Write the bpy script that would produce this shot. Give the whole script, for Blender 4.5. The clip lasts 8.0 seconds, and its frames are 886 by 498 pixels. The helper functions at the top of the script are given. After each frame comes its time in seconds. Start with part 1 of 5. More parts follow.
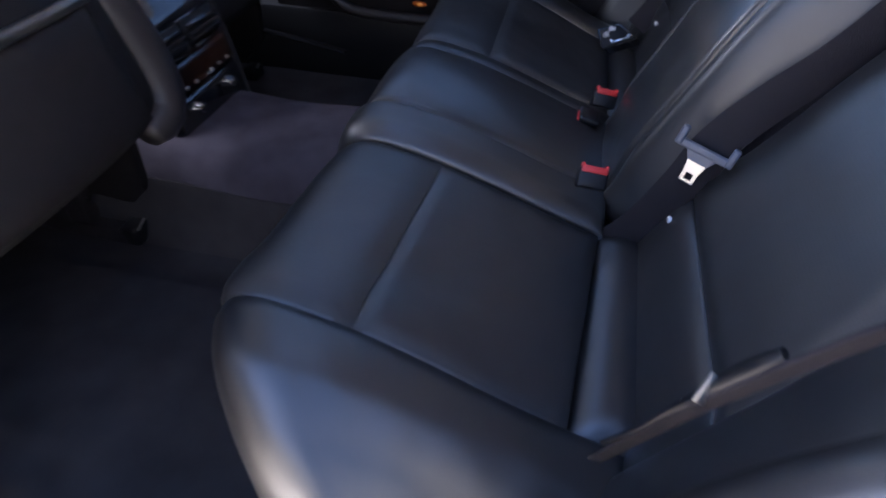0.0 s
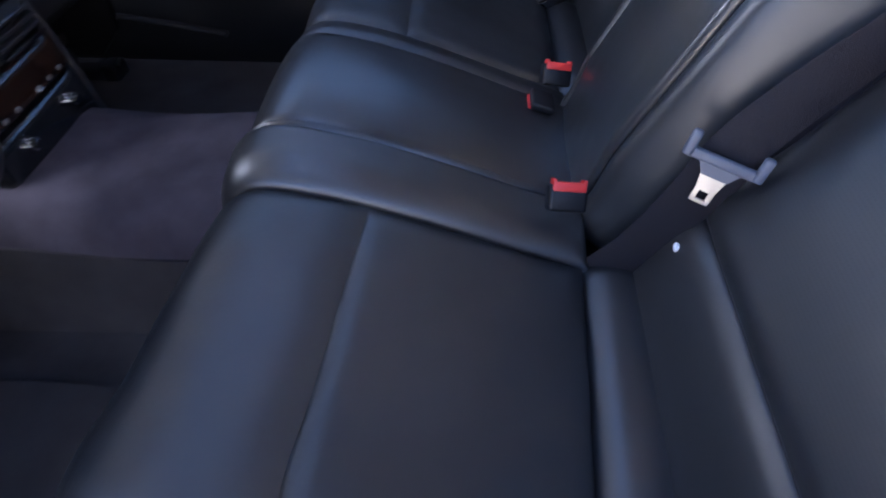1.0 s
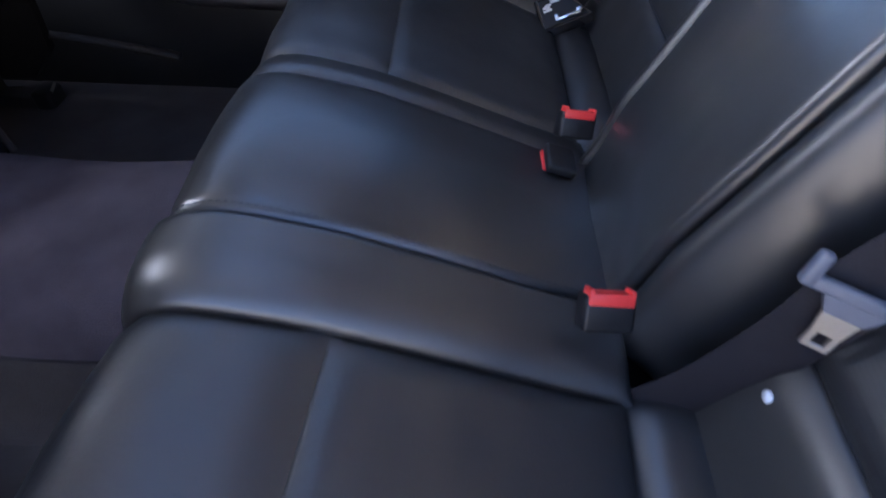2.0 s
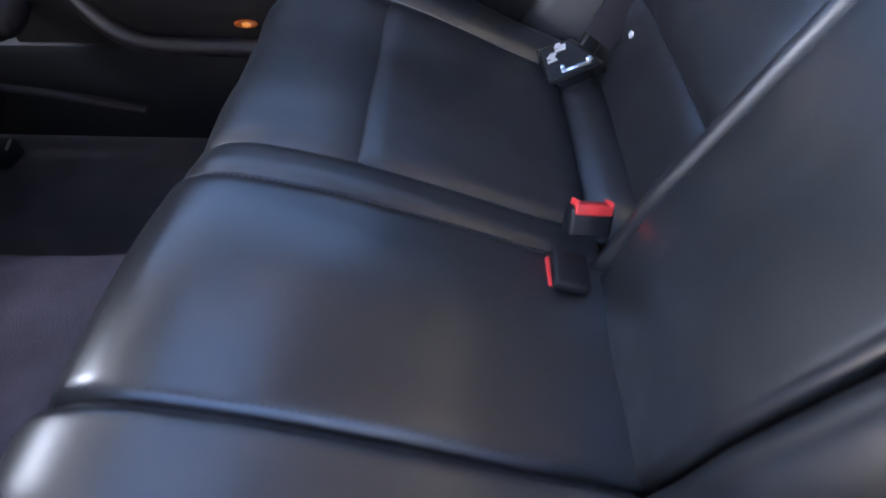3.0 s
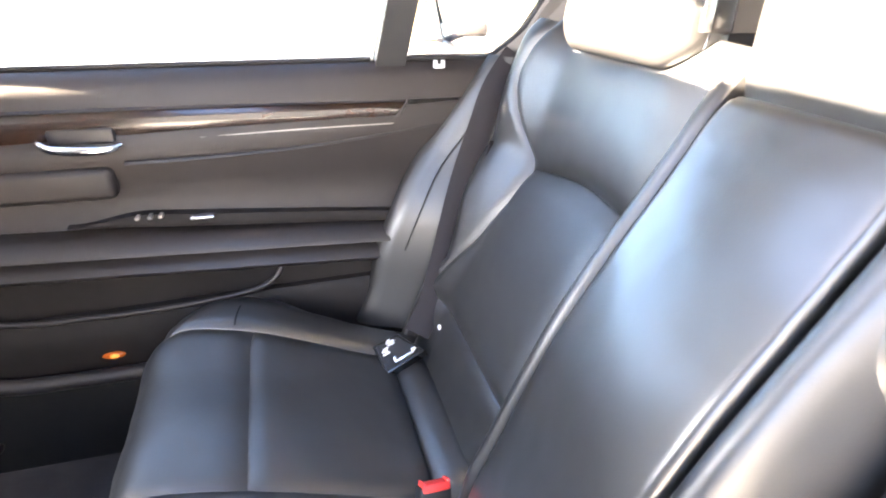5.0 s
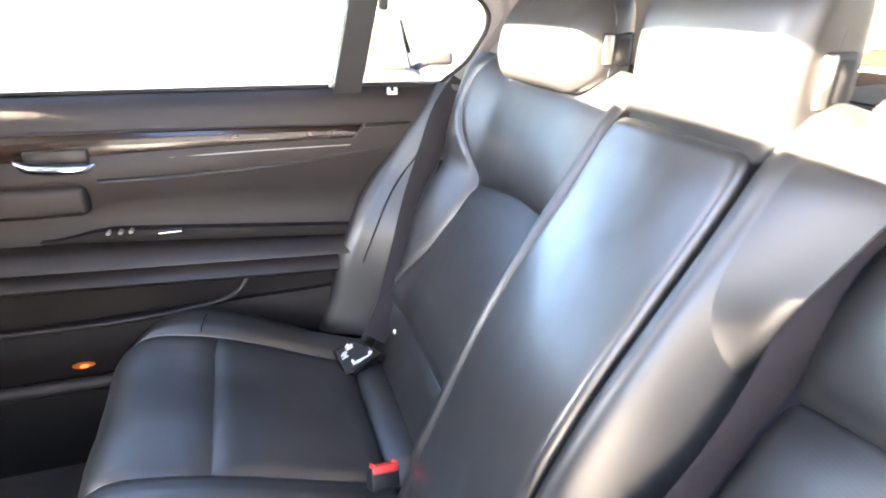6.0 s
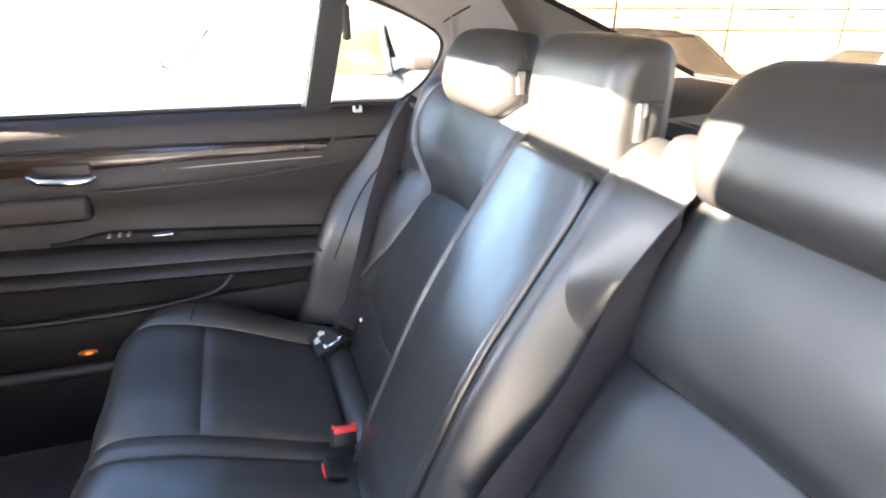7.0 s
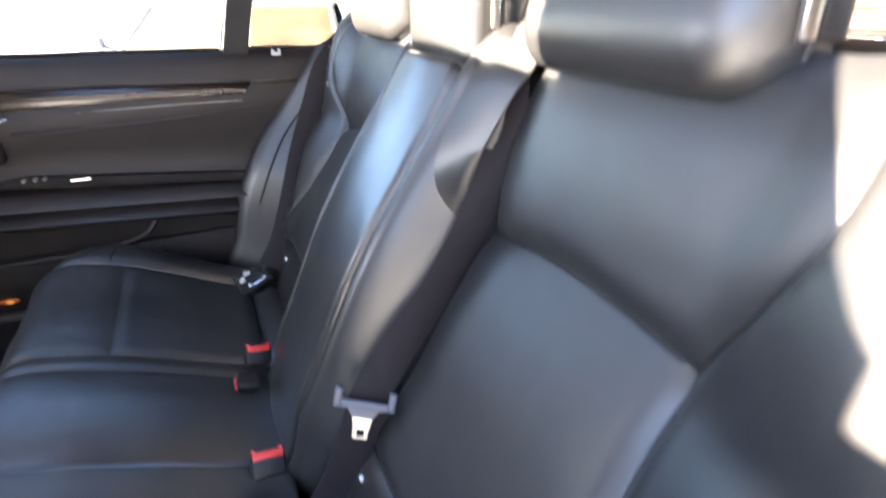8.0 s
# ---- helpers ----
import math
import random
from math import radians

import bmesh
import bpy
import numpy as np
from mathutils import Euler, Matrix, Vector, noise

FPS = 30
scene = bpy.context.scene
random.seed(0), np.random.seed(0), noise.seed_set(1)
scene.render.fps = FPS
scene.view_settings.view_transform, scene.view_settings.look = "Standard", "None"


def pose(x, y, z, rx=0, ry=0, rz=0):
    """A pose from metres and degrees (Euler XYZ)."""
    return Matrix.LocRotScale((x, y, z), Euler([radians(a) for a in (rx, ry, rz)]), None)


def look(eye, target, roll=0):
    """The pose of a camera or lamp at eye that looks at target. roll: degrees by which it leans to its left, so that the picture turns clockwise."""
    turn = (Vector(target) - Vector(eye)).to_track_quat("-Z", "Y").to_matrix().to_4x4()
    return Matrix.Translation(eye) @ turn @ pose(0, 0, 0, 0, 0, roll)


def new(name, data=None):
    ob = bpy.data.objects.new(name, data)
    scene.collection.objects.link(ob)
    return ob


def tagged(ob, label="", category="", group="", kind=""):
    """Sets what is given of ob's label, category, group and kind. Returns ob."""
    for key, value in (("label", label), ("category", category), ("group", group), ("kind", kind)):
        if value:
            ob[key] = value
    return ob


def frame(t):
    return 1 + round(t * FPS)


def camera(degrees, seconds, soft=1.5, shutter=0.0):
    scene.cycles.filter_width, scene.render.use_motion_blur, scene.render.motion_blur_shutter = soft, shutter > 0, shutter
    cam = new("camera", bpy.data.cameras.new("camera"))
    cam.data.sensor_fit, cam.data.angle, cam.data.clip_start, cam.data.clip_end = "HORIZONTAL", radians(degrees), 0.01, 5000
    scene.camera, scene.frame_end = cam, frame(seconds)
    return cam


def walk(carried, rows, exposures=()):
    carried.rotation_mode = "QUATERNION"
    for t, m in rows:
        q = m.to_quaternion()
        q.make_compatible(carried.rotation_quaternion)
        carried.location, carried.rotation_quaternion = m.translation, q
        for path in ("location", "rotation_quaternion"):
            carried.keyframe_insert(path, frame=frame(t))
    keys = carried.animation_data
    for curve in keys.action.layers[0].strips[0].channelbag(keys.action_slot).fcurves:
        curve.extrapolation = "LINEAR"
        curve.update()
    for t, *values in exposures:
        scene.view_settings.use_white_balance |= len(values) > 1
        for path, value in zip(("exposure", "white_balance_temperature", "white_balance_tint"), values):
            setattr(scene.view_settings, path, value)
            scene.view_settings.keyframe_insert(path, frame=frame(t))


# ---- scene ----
cam = camera(77.0, 8.0, soft=1.9, shutter=0.5)
PATH = [
    (0, (-0.156, -0.807, 0.83), (-0.501, 0.607, -0.543), 0.6),
    (0.5, (-0.195, -0.686, 0.809), (-0.381, 0.667, -0.652), -0.2),
    (1, (-0.204, -0.58, 0.78), (-0.31, 0.74, -0.719), -1.1),
    (1.2, (-0.224, -0.539, 0.76), (-0.259, 0.807, -0.718), 0.4),
    (2.5, (-0.22, -0.312, 0.712), (-0.293, 1.032, -0.768), 0.6),
    (3, (-0.206, -0.231, 0.708), (-0.295, 1.125, -0.759), -1.1),
    (3.5, (-0.217, -0.186, 0.778), (-0.289, 1.184, -0.677), -1.3),
    (4, (-0.215, -0.219, 0.855), (-0.165, 1.269, -0.481), 0.0),
    (4.5, (-0.205, -0.282, 0.906), (0.103, 1.391, -0.146), -0.0),
    (5, (-0.211, -0.328, 0.92), (0.255, 1.411, 0.05), 0.1),
    (6.3, (-0.187, -0.477, 0.94), (0.382, 1.272, 0.153), 0.5),
    (6.5, (-0.18, -0.517, 0.951), (0.382, 1.232, 0.159), 0.2),
    (7, (-0.17, -0.588, 0.992), (0.415, 1.152, 0.2), 0.2),
    (7.5, (-0.114, -0.653, 0.985), (0.518, 1.072, 0.195), -0.1),
    (8, (-0.095, -0.701, 0.894), (0.583, 0.992, 0.071), -0.4),
]
walk(cam, [(t, look(eye, target, roll)) for t, eye, target, roll in PATH], [(0.0, 3.98, 5700, 23), (0.5, 4.26, 5620, 23), (1.0, 4.45, 5520, 22), (2.5, 4.82, 5850, 20), (3.5, 5.42, 5800, 18), (4.0, 5.67, 6050, 17), (4.5, 6.30, 6550, 18), (5.0, 6.45, 6800, 17), (6.5, 5.84, 6600, 16), (7.5, 5.27, 6450, 16), (8.0, 5.12, 6300, 17)])

# ---- world, sun ----
SUN_UP, SUN_SIDE = radians(25), radians(5)   # above the horizon; to the car's left of straight ahead
world = bpy.data.worlds.new("sky")
scene.world = world
world.use_nodes = True
wt = world.node_tree
sky = wt.nodes.new("ShaderNodeTexSky")
sky.sky_type = "NISHITA"
sky.sun_disc = False
sky.dust_density, sky.air_density = 0.3, 0.8
sky.sun_elevation = SUN_UP
to_sun = Vector((-math.cos(SUN_UP) * math.cos(SUN_SIDE), -math.cos(SUN_UP) * math.sin(SUN_SIDE), math.sin(SUN_UP)))
sky.sun_rotation = math.atan2(to_sun.x, to_sun.y)
background = wt.nodes["Background"]
wt.links.new(sky.outputs[0], background.inputs[0])
background.inputs[1].default_value = 0.05
sun = new("sun", bpy.data.lights.new("sun", "SUN"))
sun.data.energy, sun.data.angle, sun.data.color = 5.0, radians(0.6), (1.0, 0.86, 0.64)
sun.matrix_world = look((0, 0, 0), -to_sun)
# added lamp standing in for windscreen daylight; the front wall has no opening
screen_light = new("windscreen_fill", bpy.data.lights.new("windscreen_fill", "AREA"))
screen_light.data.shape, screen_light.data.size, screen_light.data.size_y = "RECTANGLE", 1.15, 0.42
screen_light.data.energy, screen_light.data.color = 2.6, (0.88, 0.94, 1.0)
screen_light.matrix_world = look((-1.52, 0, 0.97), (0.2, 0, 0.62))


# ---- materials ----
def material(name, base, rough=0.5, metal=0.0, vary=0.12, vary_scale=6.0, grain=0.0, grain_scale=400.0, kind="noise",
             rough_vary=0.1, specular=0.5, coat=0.0, coat_rough=0.06, coat_ior=1.5):
    """A surface with slow colour variation, fine relief and uneven gloss."""
    m = bpy.data.materials.new(name)
    m.use_nodes = True
    nt = m.node_tree
    b = nt.nodes["Principled BSDF"]
    co = nt.nodes.new("ShaderNodeTexCoord")
    big = nt.nodes.new("ShaderNodeTexNoise")
    big.inputs["Scale"].default_value = vary_scale
    big.inputs["Detail"].default_value = 6
    nt.links.new(co.outputs["Object"], big.inputs["Vector"])
    ramp = nt.nodes.new("ShaderNodeMapRange")
    ramp.inputs["To Min"].default_value, ramp.inputs["To Max"].default_value = 1 - vary * 2, 1 + vary * 2
    nt.links.new(big.outputs["Fac"], ramp.inputs["Value"])
    mix = nt.nodes.new("ShaderNodeMix")
    mix.data_type, mix.blend_type = "RGBA", "MULTIPLY"
    mix.inputs["Factor"].default_value = 1
    mix.inputs["A"].default_value = (*base, 1)
    nt.links.new(ramp.outputs[0], mix.inputs["B"])
    nt.links.new(mix.outputs["Result"], b.inputs["Base Color"])
    rr = nt.nodes.new("ShaderNodeMapRange")
    rr.inputs["To Min"].default_value, rr.inputs["To Max"].default_value = max(0.02, rough - rough_vary), min(1, rough + rough_vary)
    mid = nt.nodes.new("ShaderNodeTexNoise")
    mid.inputs["Scale"].default_value = vary_scale * 7
    mid.inputs["Detail"].default_value = 4
    nt.links.new(co.outputs["Object"], mid.inputs["Vector"])
    nt.links.new(mid.outputs["Fac"], rr.inputs["Value"])
    nt.links.new(rr.outputs[0], b.inputs["Roughness"])
    b.inputs["Metallic"].default_value = metal
    b.inputs["Specular IOR Level"].default_value = specular
    b.inputs["Coat Weight"].default_value = coat
    b.inputs["Coat Roughness"].default_value = coat_rough
    b.inputs["Coat IOR"].default_value = coat_ior
    if grain:
        if kind == "noise":
            fine = nt.nodes.new("ShaderNodeTexNoise")
            fine.inputs["Detail"].default_value = 3
            out = fine.outputs["Fac"]
        else:
            fine = nt.nodes.new("ShaderNodeTexVoronoi")
            fine.inputs["Randomness"].default_value = 1.0
            out = fine.outputs["Distance"]
        fine.inputs["Scale"].default_value = grain_scale
        nt.links.new(co.outputs["Object"], fine.inputs["Vector"])
        bump = nt.nodes.new("ShaderNodeBump")
        bump.inputs["Strength"].default_value = grain
        bump.inputs["Distance"].default_value = 0.002
        nt.links.new(out, bump.inputs["Height"])
        nt.links.new(bump.outputs[0], b.inputs["Normal"])
    return m


def gloss_by_view(m, square, low, start=0.36, end=0.66):
    """Leather whose gloss goes from square, seen square on, to low, seen at a low angle (start, end: 0 square on, 1 edge on)."""
    nt = m.node_tree
    facing = nt.nodes.new("ShaderNodeLayerWeight")
    facing.inputs["Blend"].default_value = 0.5
    fade = nt.nodes.new("ShaderNodeMapRange")
    fade.inputs["From Min"].default_value, fade.inputs["From Max"].default_value = start, end
    fade.inputs["To Min"].default_value, fade.inputs["To Max"].default_value = square, low
    nt.links.new(facing.outputs["Facing"], fade.inputs["Value"])
    nt.links.new(fade.outputs[0], nt.nodes["Principled BSDF"].inputs["Coat Weight"])
    return m


def glass_material(name, tint):
    m = bpy.data.materials.new(name)
    m.use_nodes = True
    b = m.node_tree.nodes["Principled BSDF"]
    b.inputs["Base Color"].default_value = (*tint, 1)
    b.inputs["Transmission Weight"].default_value = 1
    b.inputs["Roughness"].default_value = 0.0
    b.inputs["IOR"].default_value = 1.02
    return m


LEATHER = material("leather", (0.0150, 0.0146, 0.0150), 0.48, vary=0.10, vary_scale=9, grain=0.07, grain_scale=420, kind="voronoi", rough_vary=0.06, specular=0.3, coat=1.0, coat_rough=0.30, coat_ior=2.3)
LEATHER_SOFT = material("matt_leather", (0.0150, 0.0146, 0.0150), 0.48, vary=0.10, vary_scale=9, grain=0.07, grain_scale=420, kind="voronoi", rough_vary=0.06, specular=0.3, coat=1.0, coat_rough=0.38, coat_ior=1.68)


def perforate(m, tilt, pitch=0.0034):
    """Rows of fine punched holes over a panel; tilt: degrees by which its plane is turned up from the floor about y."""
    nt = m.node_tree
    b = nt.nodes["Principled BSDF"]
    co = nt.nodes.new("ShaderNodeTexCoord")
    turn = nt.nodes.new("ShaderNodeMapping")
    turn.inputs["Rotation"].default_value = (0, radians(tilt), 0)
    nt.links.new(co.outputs["Object"], turn.inputs["Vector"])
    holes = nt.nodes.new("ShaderNodeTexVoronoi")
    holes.voronoi_dimensions = "2D"
    holes.inputs["Randomness"].default_value = 0.06
    holes.inputs["Scale"].default_value = 1 / pitch
    nt.links.new(turn.outputs[0], holes.inputs["Vector"])
    depth = nt.nodes.new("ShaderNodeMapRange")
    depth.inputs["From Min"].default_value, depth.inputs["From Max"].default_value = 0.20, 0.34
    nt.links.new(holes.outputs["Distance"], depth.inputs["Value"])
    old = b.inputs["Base Color"].links[0].from_socket
    shade = nt.nodes.new("ShaderNodeMapRange")
    shade.inputs["To Min"].default_value = 0.55
    nt.links.new(depth.outputs[0], shade.inputs["Value"])
    mix = nt.nodes.new("ShaderNodeMix")
    mix.data_type, mix.blend_type = "RGBA", "MULTIPLY"
    mix.inputs["Factor"].default_value = 1
    nt.links.new(old, mix.inputs["A"])
    nt.links.new(shade.outputs[0], mix.inputs["B"])
    nt.links.new(mix.outputs["Result"], b.inputs["Base Color"])
    bump = nt.nodes.new("ShaderNodeBump")
    bump.inputs["Strength"].default_value, bump.inputs["Distance"].default_value = 0.10, 0.0004
    nt.links.new(depth.outputs[0], bump.inputs["Height"])
    nt.links.new(bump.outputs[0], b.inputs["Normal"])
    return m


SEAT_INSERT = material("cushion_leather", (0.0165, 0.0163, 0.0170), 0.54, vary=0.10, vary_scale=9, grain=0.10, grain_scale=330, kind="voronoi", rough_vary=0.05, specular=0.35, coat=1.0, coat_rough=0.43, coat_ior=1.66)
BACK_INSERT = perforate(material("perforated_back_leather", (0.0165, 0.0163, 0.0170), 0.54, vary=0.10, vary_scale=9, rough_vary=0.05, specular=0.35, coat=1.0, coat_rough=0.43, coat_ior=1.62), 66.3)
# same leather again, its gloss tuned to dim the cushions seen at low angles
SEAT_LEATHER = material("view_dimmed_leather", (0.0150, 0.0146, 0.0150), 0.48, vary=0.10, vary_scale=9, grain=0.07, grain_scale=420, kind="voronoi", rough_vary=0.06, specular=0.3, coat=1.0, coat_rough=0.33, coat_ior=1.75)
SEAT_SOFT = material("view_dimmed_matt_leather", (0.0150, 0.0146, 0.0150), 0.48, vary=0.10, vary_scale=9, grain=0.07, grain_scale=420, kind="voronoi", rough_vary=0.06, specular=0.3, coat=1.0, coat_rough=0.40, coat_ior=1.85)
HEADREST_LEATHER = material("headrest_leather", (0.0150, 0.0146, 0.0150), 0.48, vary=0.10, vary_scale=9, grain=0.07, grain_scale=420, kind="voronoi", rough_vary=0.06, specular=0.3, coat=1.0, coat_rough=0.40, coat_ior=1.64)
# Gloss by view angle dims headrests and cushions, and lifts the middle backrest.
gloss_by_view(HEADREST_LEATHER, 1.0, 0.25, 0.45, 0.75)
gloss_by_view(LEATHER, 0.45, 1.0, 0.30, 0.50)
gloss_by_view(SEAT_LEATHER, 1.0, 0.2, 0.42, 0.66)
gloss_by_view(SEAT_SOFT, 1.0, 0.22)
gloss_by_view(SEAT_INSERT, 1.0, 0.12)
PIPING = material("leather_piping", (0.030, 0.034, 0.044), 0.36, grain=0.1)
THREAD = material("grey_thread", (0.05, 0.053, 0.062), 0.7, grain=0.4, grain_scale=1500)
TRIM = material("soft_touch_trim", (0.0225, 0.0178, 0.0174), 0.48, vary=0.12, vary_scale=5, grain=0.2, grain_scale=900, kind="voronoi")
TRIM_DARK = material("dark_lower_trim", (0.0108, 0.0090, 0.0092), 0.62, vary=0.12, vary_scale=5, grain=0.2, grain_scale=900, kind="voronoi", specular=0.3)
TRIM_GLOSS = material("satin_black_trim", (0.022, 0.019, 0.020), 0.44, vary=0.1, grain=0.06, grain_scale=700)
PIANO = material("gloss_black_plastic", (0.010, 0.010, 0.011), 0.12, coat=0.5)
BUCKLE_BLACK = material("satin_black_plastic", (0.010, 0.010, 0.011), 0.42, specular=0.35)
RECESS_DARK = material("dark_recess_fill", (0.016, 0.015, 0.020), 0.9, vary=0.1, grain=0.4, grain_scale=900, specular=0.15)
RUBBER = material("black_rubber", (0.015, 0.015, 0.016), 0.6, grain=0.2)
WEBBING = material("belt_webbing", (0.021, 0.018, 0.021), 0.62, vary=0.06, grain=0.6, grain_scale=900, specular=0.25)
CHROME = material("chrome", (0.78, 0.78, 0.80), 0.14, metal=1.0, vary=0.03)
DULL_CHROME = material("dull_chrome", (0.26, 0.25, 0.245), 0.34, metal=1.0, vary=0.05)
STEEL = material("brushed_steel", (0.62, 0.60, 0.56), 0.3, metal=1.0, vary=0.06, grain=0.1, grain_scale=900)
GREY_PLASTIC = material("grey_plastic", (0.13, 0.14, 0.17), 0.42, vary=0.06, grain=0.08)
RED = material("red_plastic", (0.72, 0.045, 0.04), 0.38, vary=0.06)
WHITE = material("white_plastic", (0.75, 0.75, 0.76), 0.45, vary=0.04)
CARPET = material("carpet", (0.062, 0.053, 0.065), 0.95, vary=0.3, vary_scale=14, grain=1.0, grain_scale=650, specular=0.15)
MAT = material("floor_mat_pile", (0.042, 0.038, 0.039), 0.95, vary=0.3, vary_scale=12, grain=1.0, grain_scale=600, specular=0.15)
# Roof copy of the headliner cloth, its tone tuned for light bounced on seats.
ROOF_BOUNCE_FABRIC = material("roof_bounce_fabric", (0.225, 0.214, 0.199), 0.95, vary=0.05, grain=0.4, grain_scale=900, specular=0.2)
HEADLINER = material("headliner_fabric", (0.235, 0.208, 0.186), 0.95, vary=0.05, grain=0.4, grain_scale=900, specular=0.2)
AMBER = material("amber_lens", (0.16, 0.032, 0.006), 0.25)
AMBER.node_tree.nodes["Principled BSDF"].inputs["Emission Color"].default_value = (1.0, 0.25, 0.04, 1)
AMBER.node_tree.nodes["Principled BSDF"].inputs["Emission Strength"].default_value = 0.0035
AMBER_BULB = material("amber_bulb", (0.30, 0.08, 0.01), 0.3)
AMBER_BULB.node_tree.nodes["Principled BSDF"].inputs["Emission Color"].default_value = (1.0, 0.38, 0.06, 1)
AMBER_BULB.node_tree.nodes["Principled BSDF"].inputs["Emission Strength"].default_value = 0.02
MIRROR_PAINT = material("grey_mirror_paint", (0.16, 0.155, 0.17), 0.35, vary=0.05)
SILVER_PAINT = material("silver_car_paint", (0.45, 0.44, 0.45), 0.3, vary=0.04, coat=0.6)
DARK_PAINT = material("dark_car_paint", (0.040, 0.034, 0.030), 0.85, vary=0.05, specular=0.1)
ASPHALT = material("concrete_ground", (0.70, 0.69, 0.67), 0.9, vary=0.2, vary_scale=1.2, grain=0.6, grain_scale=90)
PLASTER = material("cream_metal_panel", (0.66, 0.56, 0.40), 0.6, vary=0.05, vary_scale=0.8, grain=0.1, grain_scale=60)
SKY_BLOCK_GREY = material("grey_render", (0.085, 0.095, 0.11), 0.85, vary=0.1, vary_scale=1.5, grain=0.4, grain_scale=80)
SEAL = material("dark_joint", (0.30, 0.25, 0.18), 0.8)
PANE = glass_material("green_tinted_glass", (0.62, 0.65, 0.64))
TINTED = glass_material("tinted_rear_glass", (0.19, 0.176, 0.15))
SHELF = material("rear_shelf_fabric", (0.030, 0.023, 0.022), 1.0, vary=0.15, grain=0.5, grain_scale=700, specular=0.05)
# Opaque pane with the sunlit tan cabin painted into its colour.
SEAT_GLASS = material("painted_sunlit_windscreen", (0.24, 0.215, 0.165), 0.45, vary=0.45, vary_scale=4, specular=0.15)
BROWN_PANE = material("brown_tinted_glass", (0.060, 0.048, 0.038), 0.5, vary=0.45, vary_scale=2.5, specular=0.2)
DARK_PANE = material("tinted_glass", (0.02, 0.022, 0.024), 0.06, vary=0.03, coat=0.5)


def wood_material():
    m = bpy.data.materials.new("dark_burl_wood")
    m.use_nodes = True
    nt = m.node_tree
    b = nt.nodes["Principled BSDF"]
    co = nt.nodes.new("ShaderNodeTexCoord")
    mp = nt.nodes.new("ShaderNodeMapping")
    mp.inputs["Scale"].default_value = (7, 20, 34)
    nt.links.new(co.outputs["Object"], mp.inputs["Vector"])
    n = nt.nodes.new("ShaderNodeTexNoise")
    n.inputs["Scale"].default_value, n.inputs["Detail"].default_value, n.inputs["Distortion"].default_value = 2.2, 9, 2.2
    nt.links.new(mp.outputs[0], n.inputs["Vector"])
    r = nt.nodes.new("ShaderNodeValToRGB")
    r.color_ramp.elements[0].position, r.color_ramp.elements[0].color = 0.34, (0.006, 0.0032, 0.0024, 1)
    r.color_ramp.elements[1].position, r.color_ramp.elements[1].color = 0.74, (0.040, 0.016, 0.009, 1)
    nt.links.new(n.outputs["Fac"], r.inputs["Fac"])
    nt.links.new(r.outputs[0], b.inputs["Base Color"])
    b.inputs["Roughness"].default_value = 0.22
    b.inputs["Coat Weight"].default_value = 0.35
    b.inputs["Coat Roughness"].default_value = 0.08
    return m


WOOD = wood_material()


# ---- building helpers ----
def smooth(me):
    me.polygons.foreach_set("use_smooth", [True] * len(me.polygons))


def part(name, bm, mat, parent=None, label="", sharp=None):
    """Link a bmesh as one mesh object, under a thing or a part."""
    bmesh.ops.recalc_face_normals(bm, faces=bm.faces)
    me = bpy.data.meshes.new(name)
    bm.to_mesh(me)
    bm.free()
    me.materials.append(mat)
    ob = new(name, me)
    if sharp is not None:
        smooth(me)
        me.set_sharp_from_angle(angle=radians(sharp))
    if parent is not None:
        ob.parent = parent
    if label:
        tagged(ob, label)
    return ob


def thing(name, label, category, group="", kind=""):
    return tagged(new(name), label, category, group, kind)


def box(lo, hi, bevel=0.0, segments=2, m=None):
    bm = bmesh.new()
    bmesh.ops.create_cube(bm, size=1)
    lo, hi = Vector(lo), Vector(hi)
    for v in bm.verts:
        v.co = Vector((lo[i] + (v.co[i] + 0.5) * (hi[i] - lo[i]) for i in range(3)))
    if bevel:
        bmesh.ops.bevel(bm, geom=bm.edges[:], offset=bevel, segments=segments, affect="EDGES", profile=0.5)
    if m is not None:
        bmesh.ops.transform(bm, matrix=m, verts=bm.verts)
    return bm


def loft(rings, caps=True):
    """A skin over closed rings of equal length."""
    bm = bmesh.new()
    rows = [[bm.verts.new(p) for p in ring] for ring in rings]
    n = len(rows[0])
    for a, b in zip(rows, rows[1:]):
        for i in range(n):
            bm.faces.new((a[i], a[(i + 1) % n], b[(i + 1) % n], b[i]))
    if caps:
        bm.faces.new(rows[0])
        bm.faces.new(rows[-1][::-1])
    return bm


def spline(points, n):
    """n points on a smooth curve through the given ones."""
    p = [Vector(q) for q in points]
    p = [2 * p[0] - p[1]] + p + [2 * p[-1] - p[-2]]
    out = []
    segs = len(p) - 3
    for k in range(n):
        f = k / (n - 1) * segs
        i = min(int(f), segs - 1)
        t = f - i
        a, b, c, d = p[i:i + 4]
        out.append(0.5 * ((2 * b) + (c - a) * t + (2 * a - 5 * b + 4 * c - d) * t * t + (3 * b - a - 3 * c + d) * t ** 3))
    return out


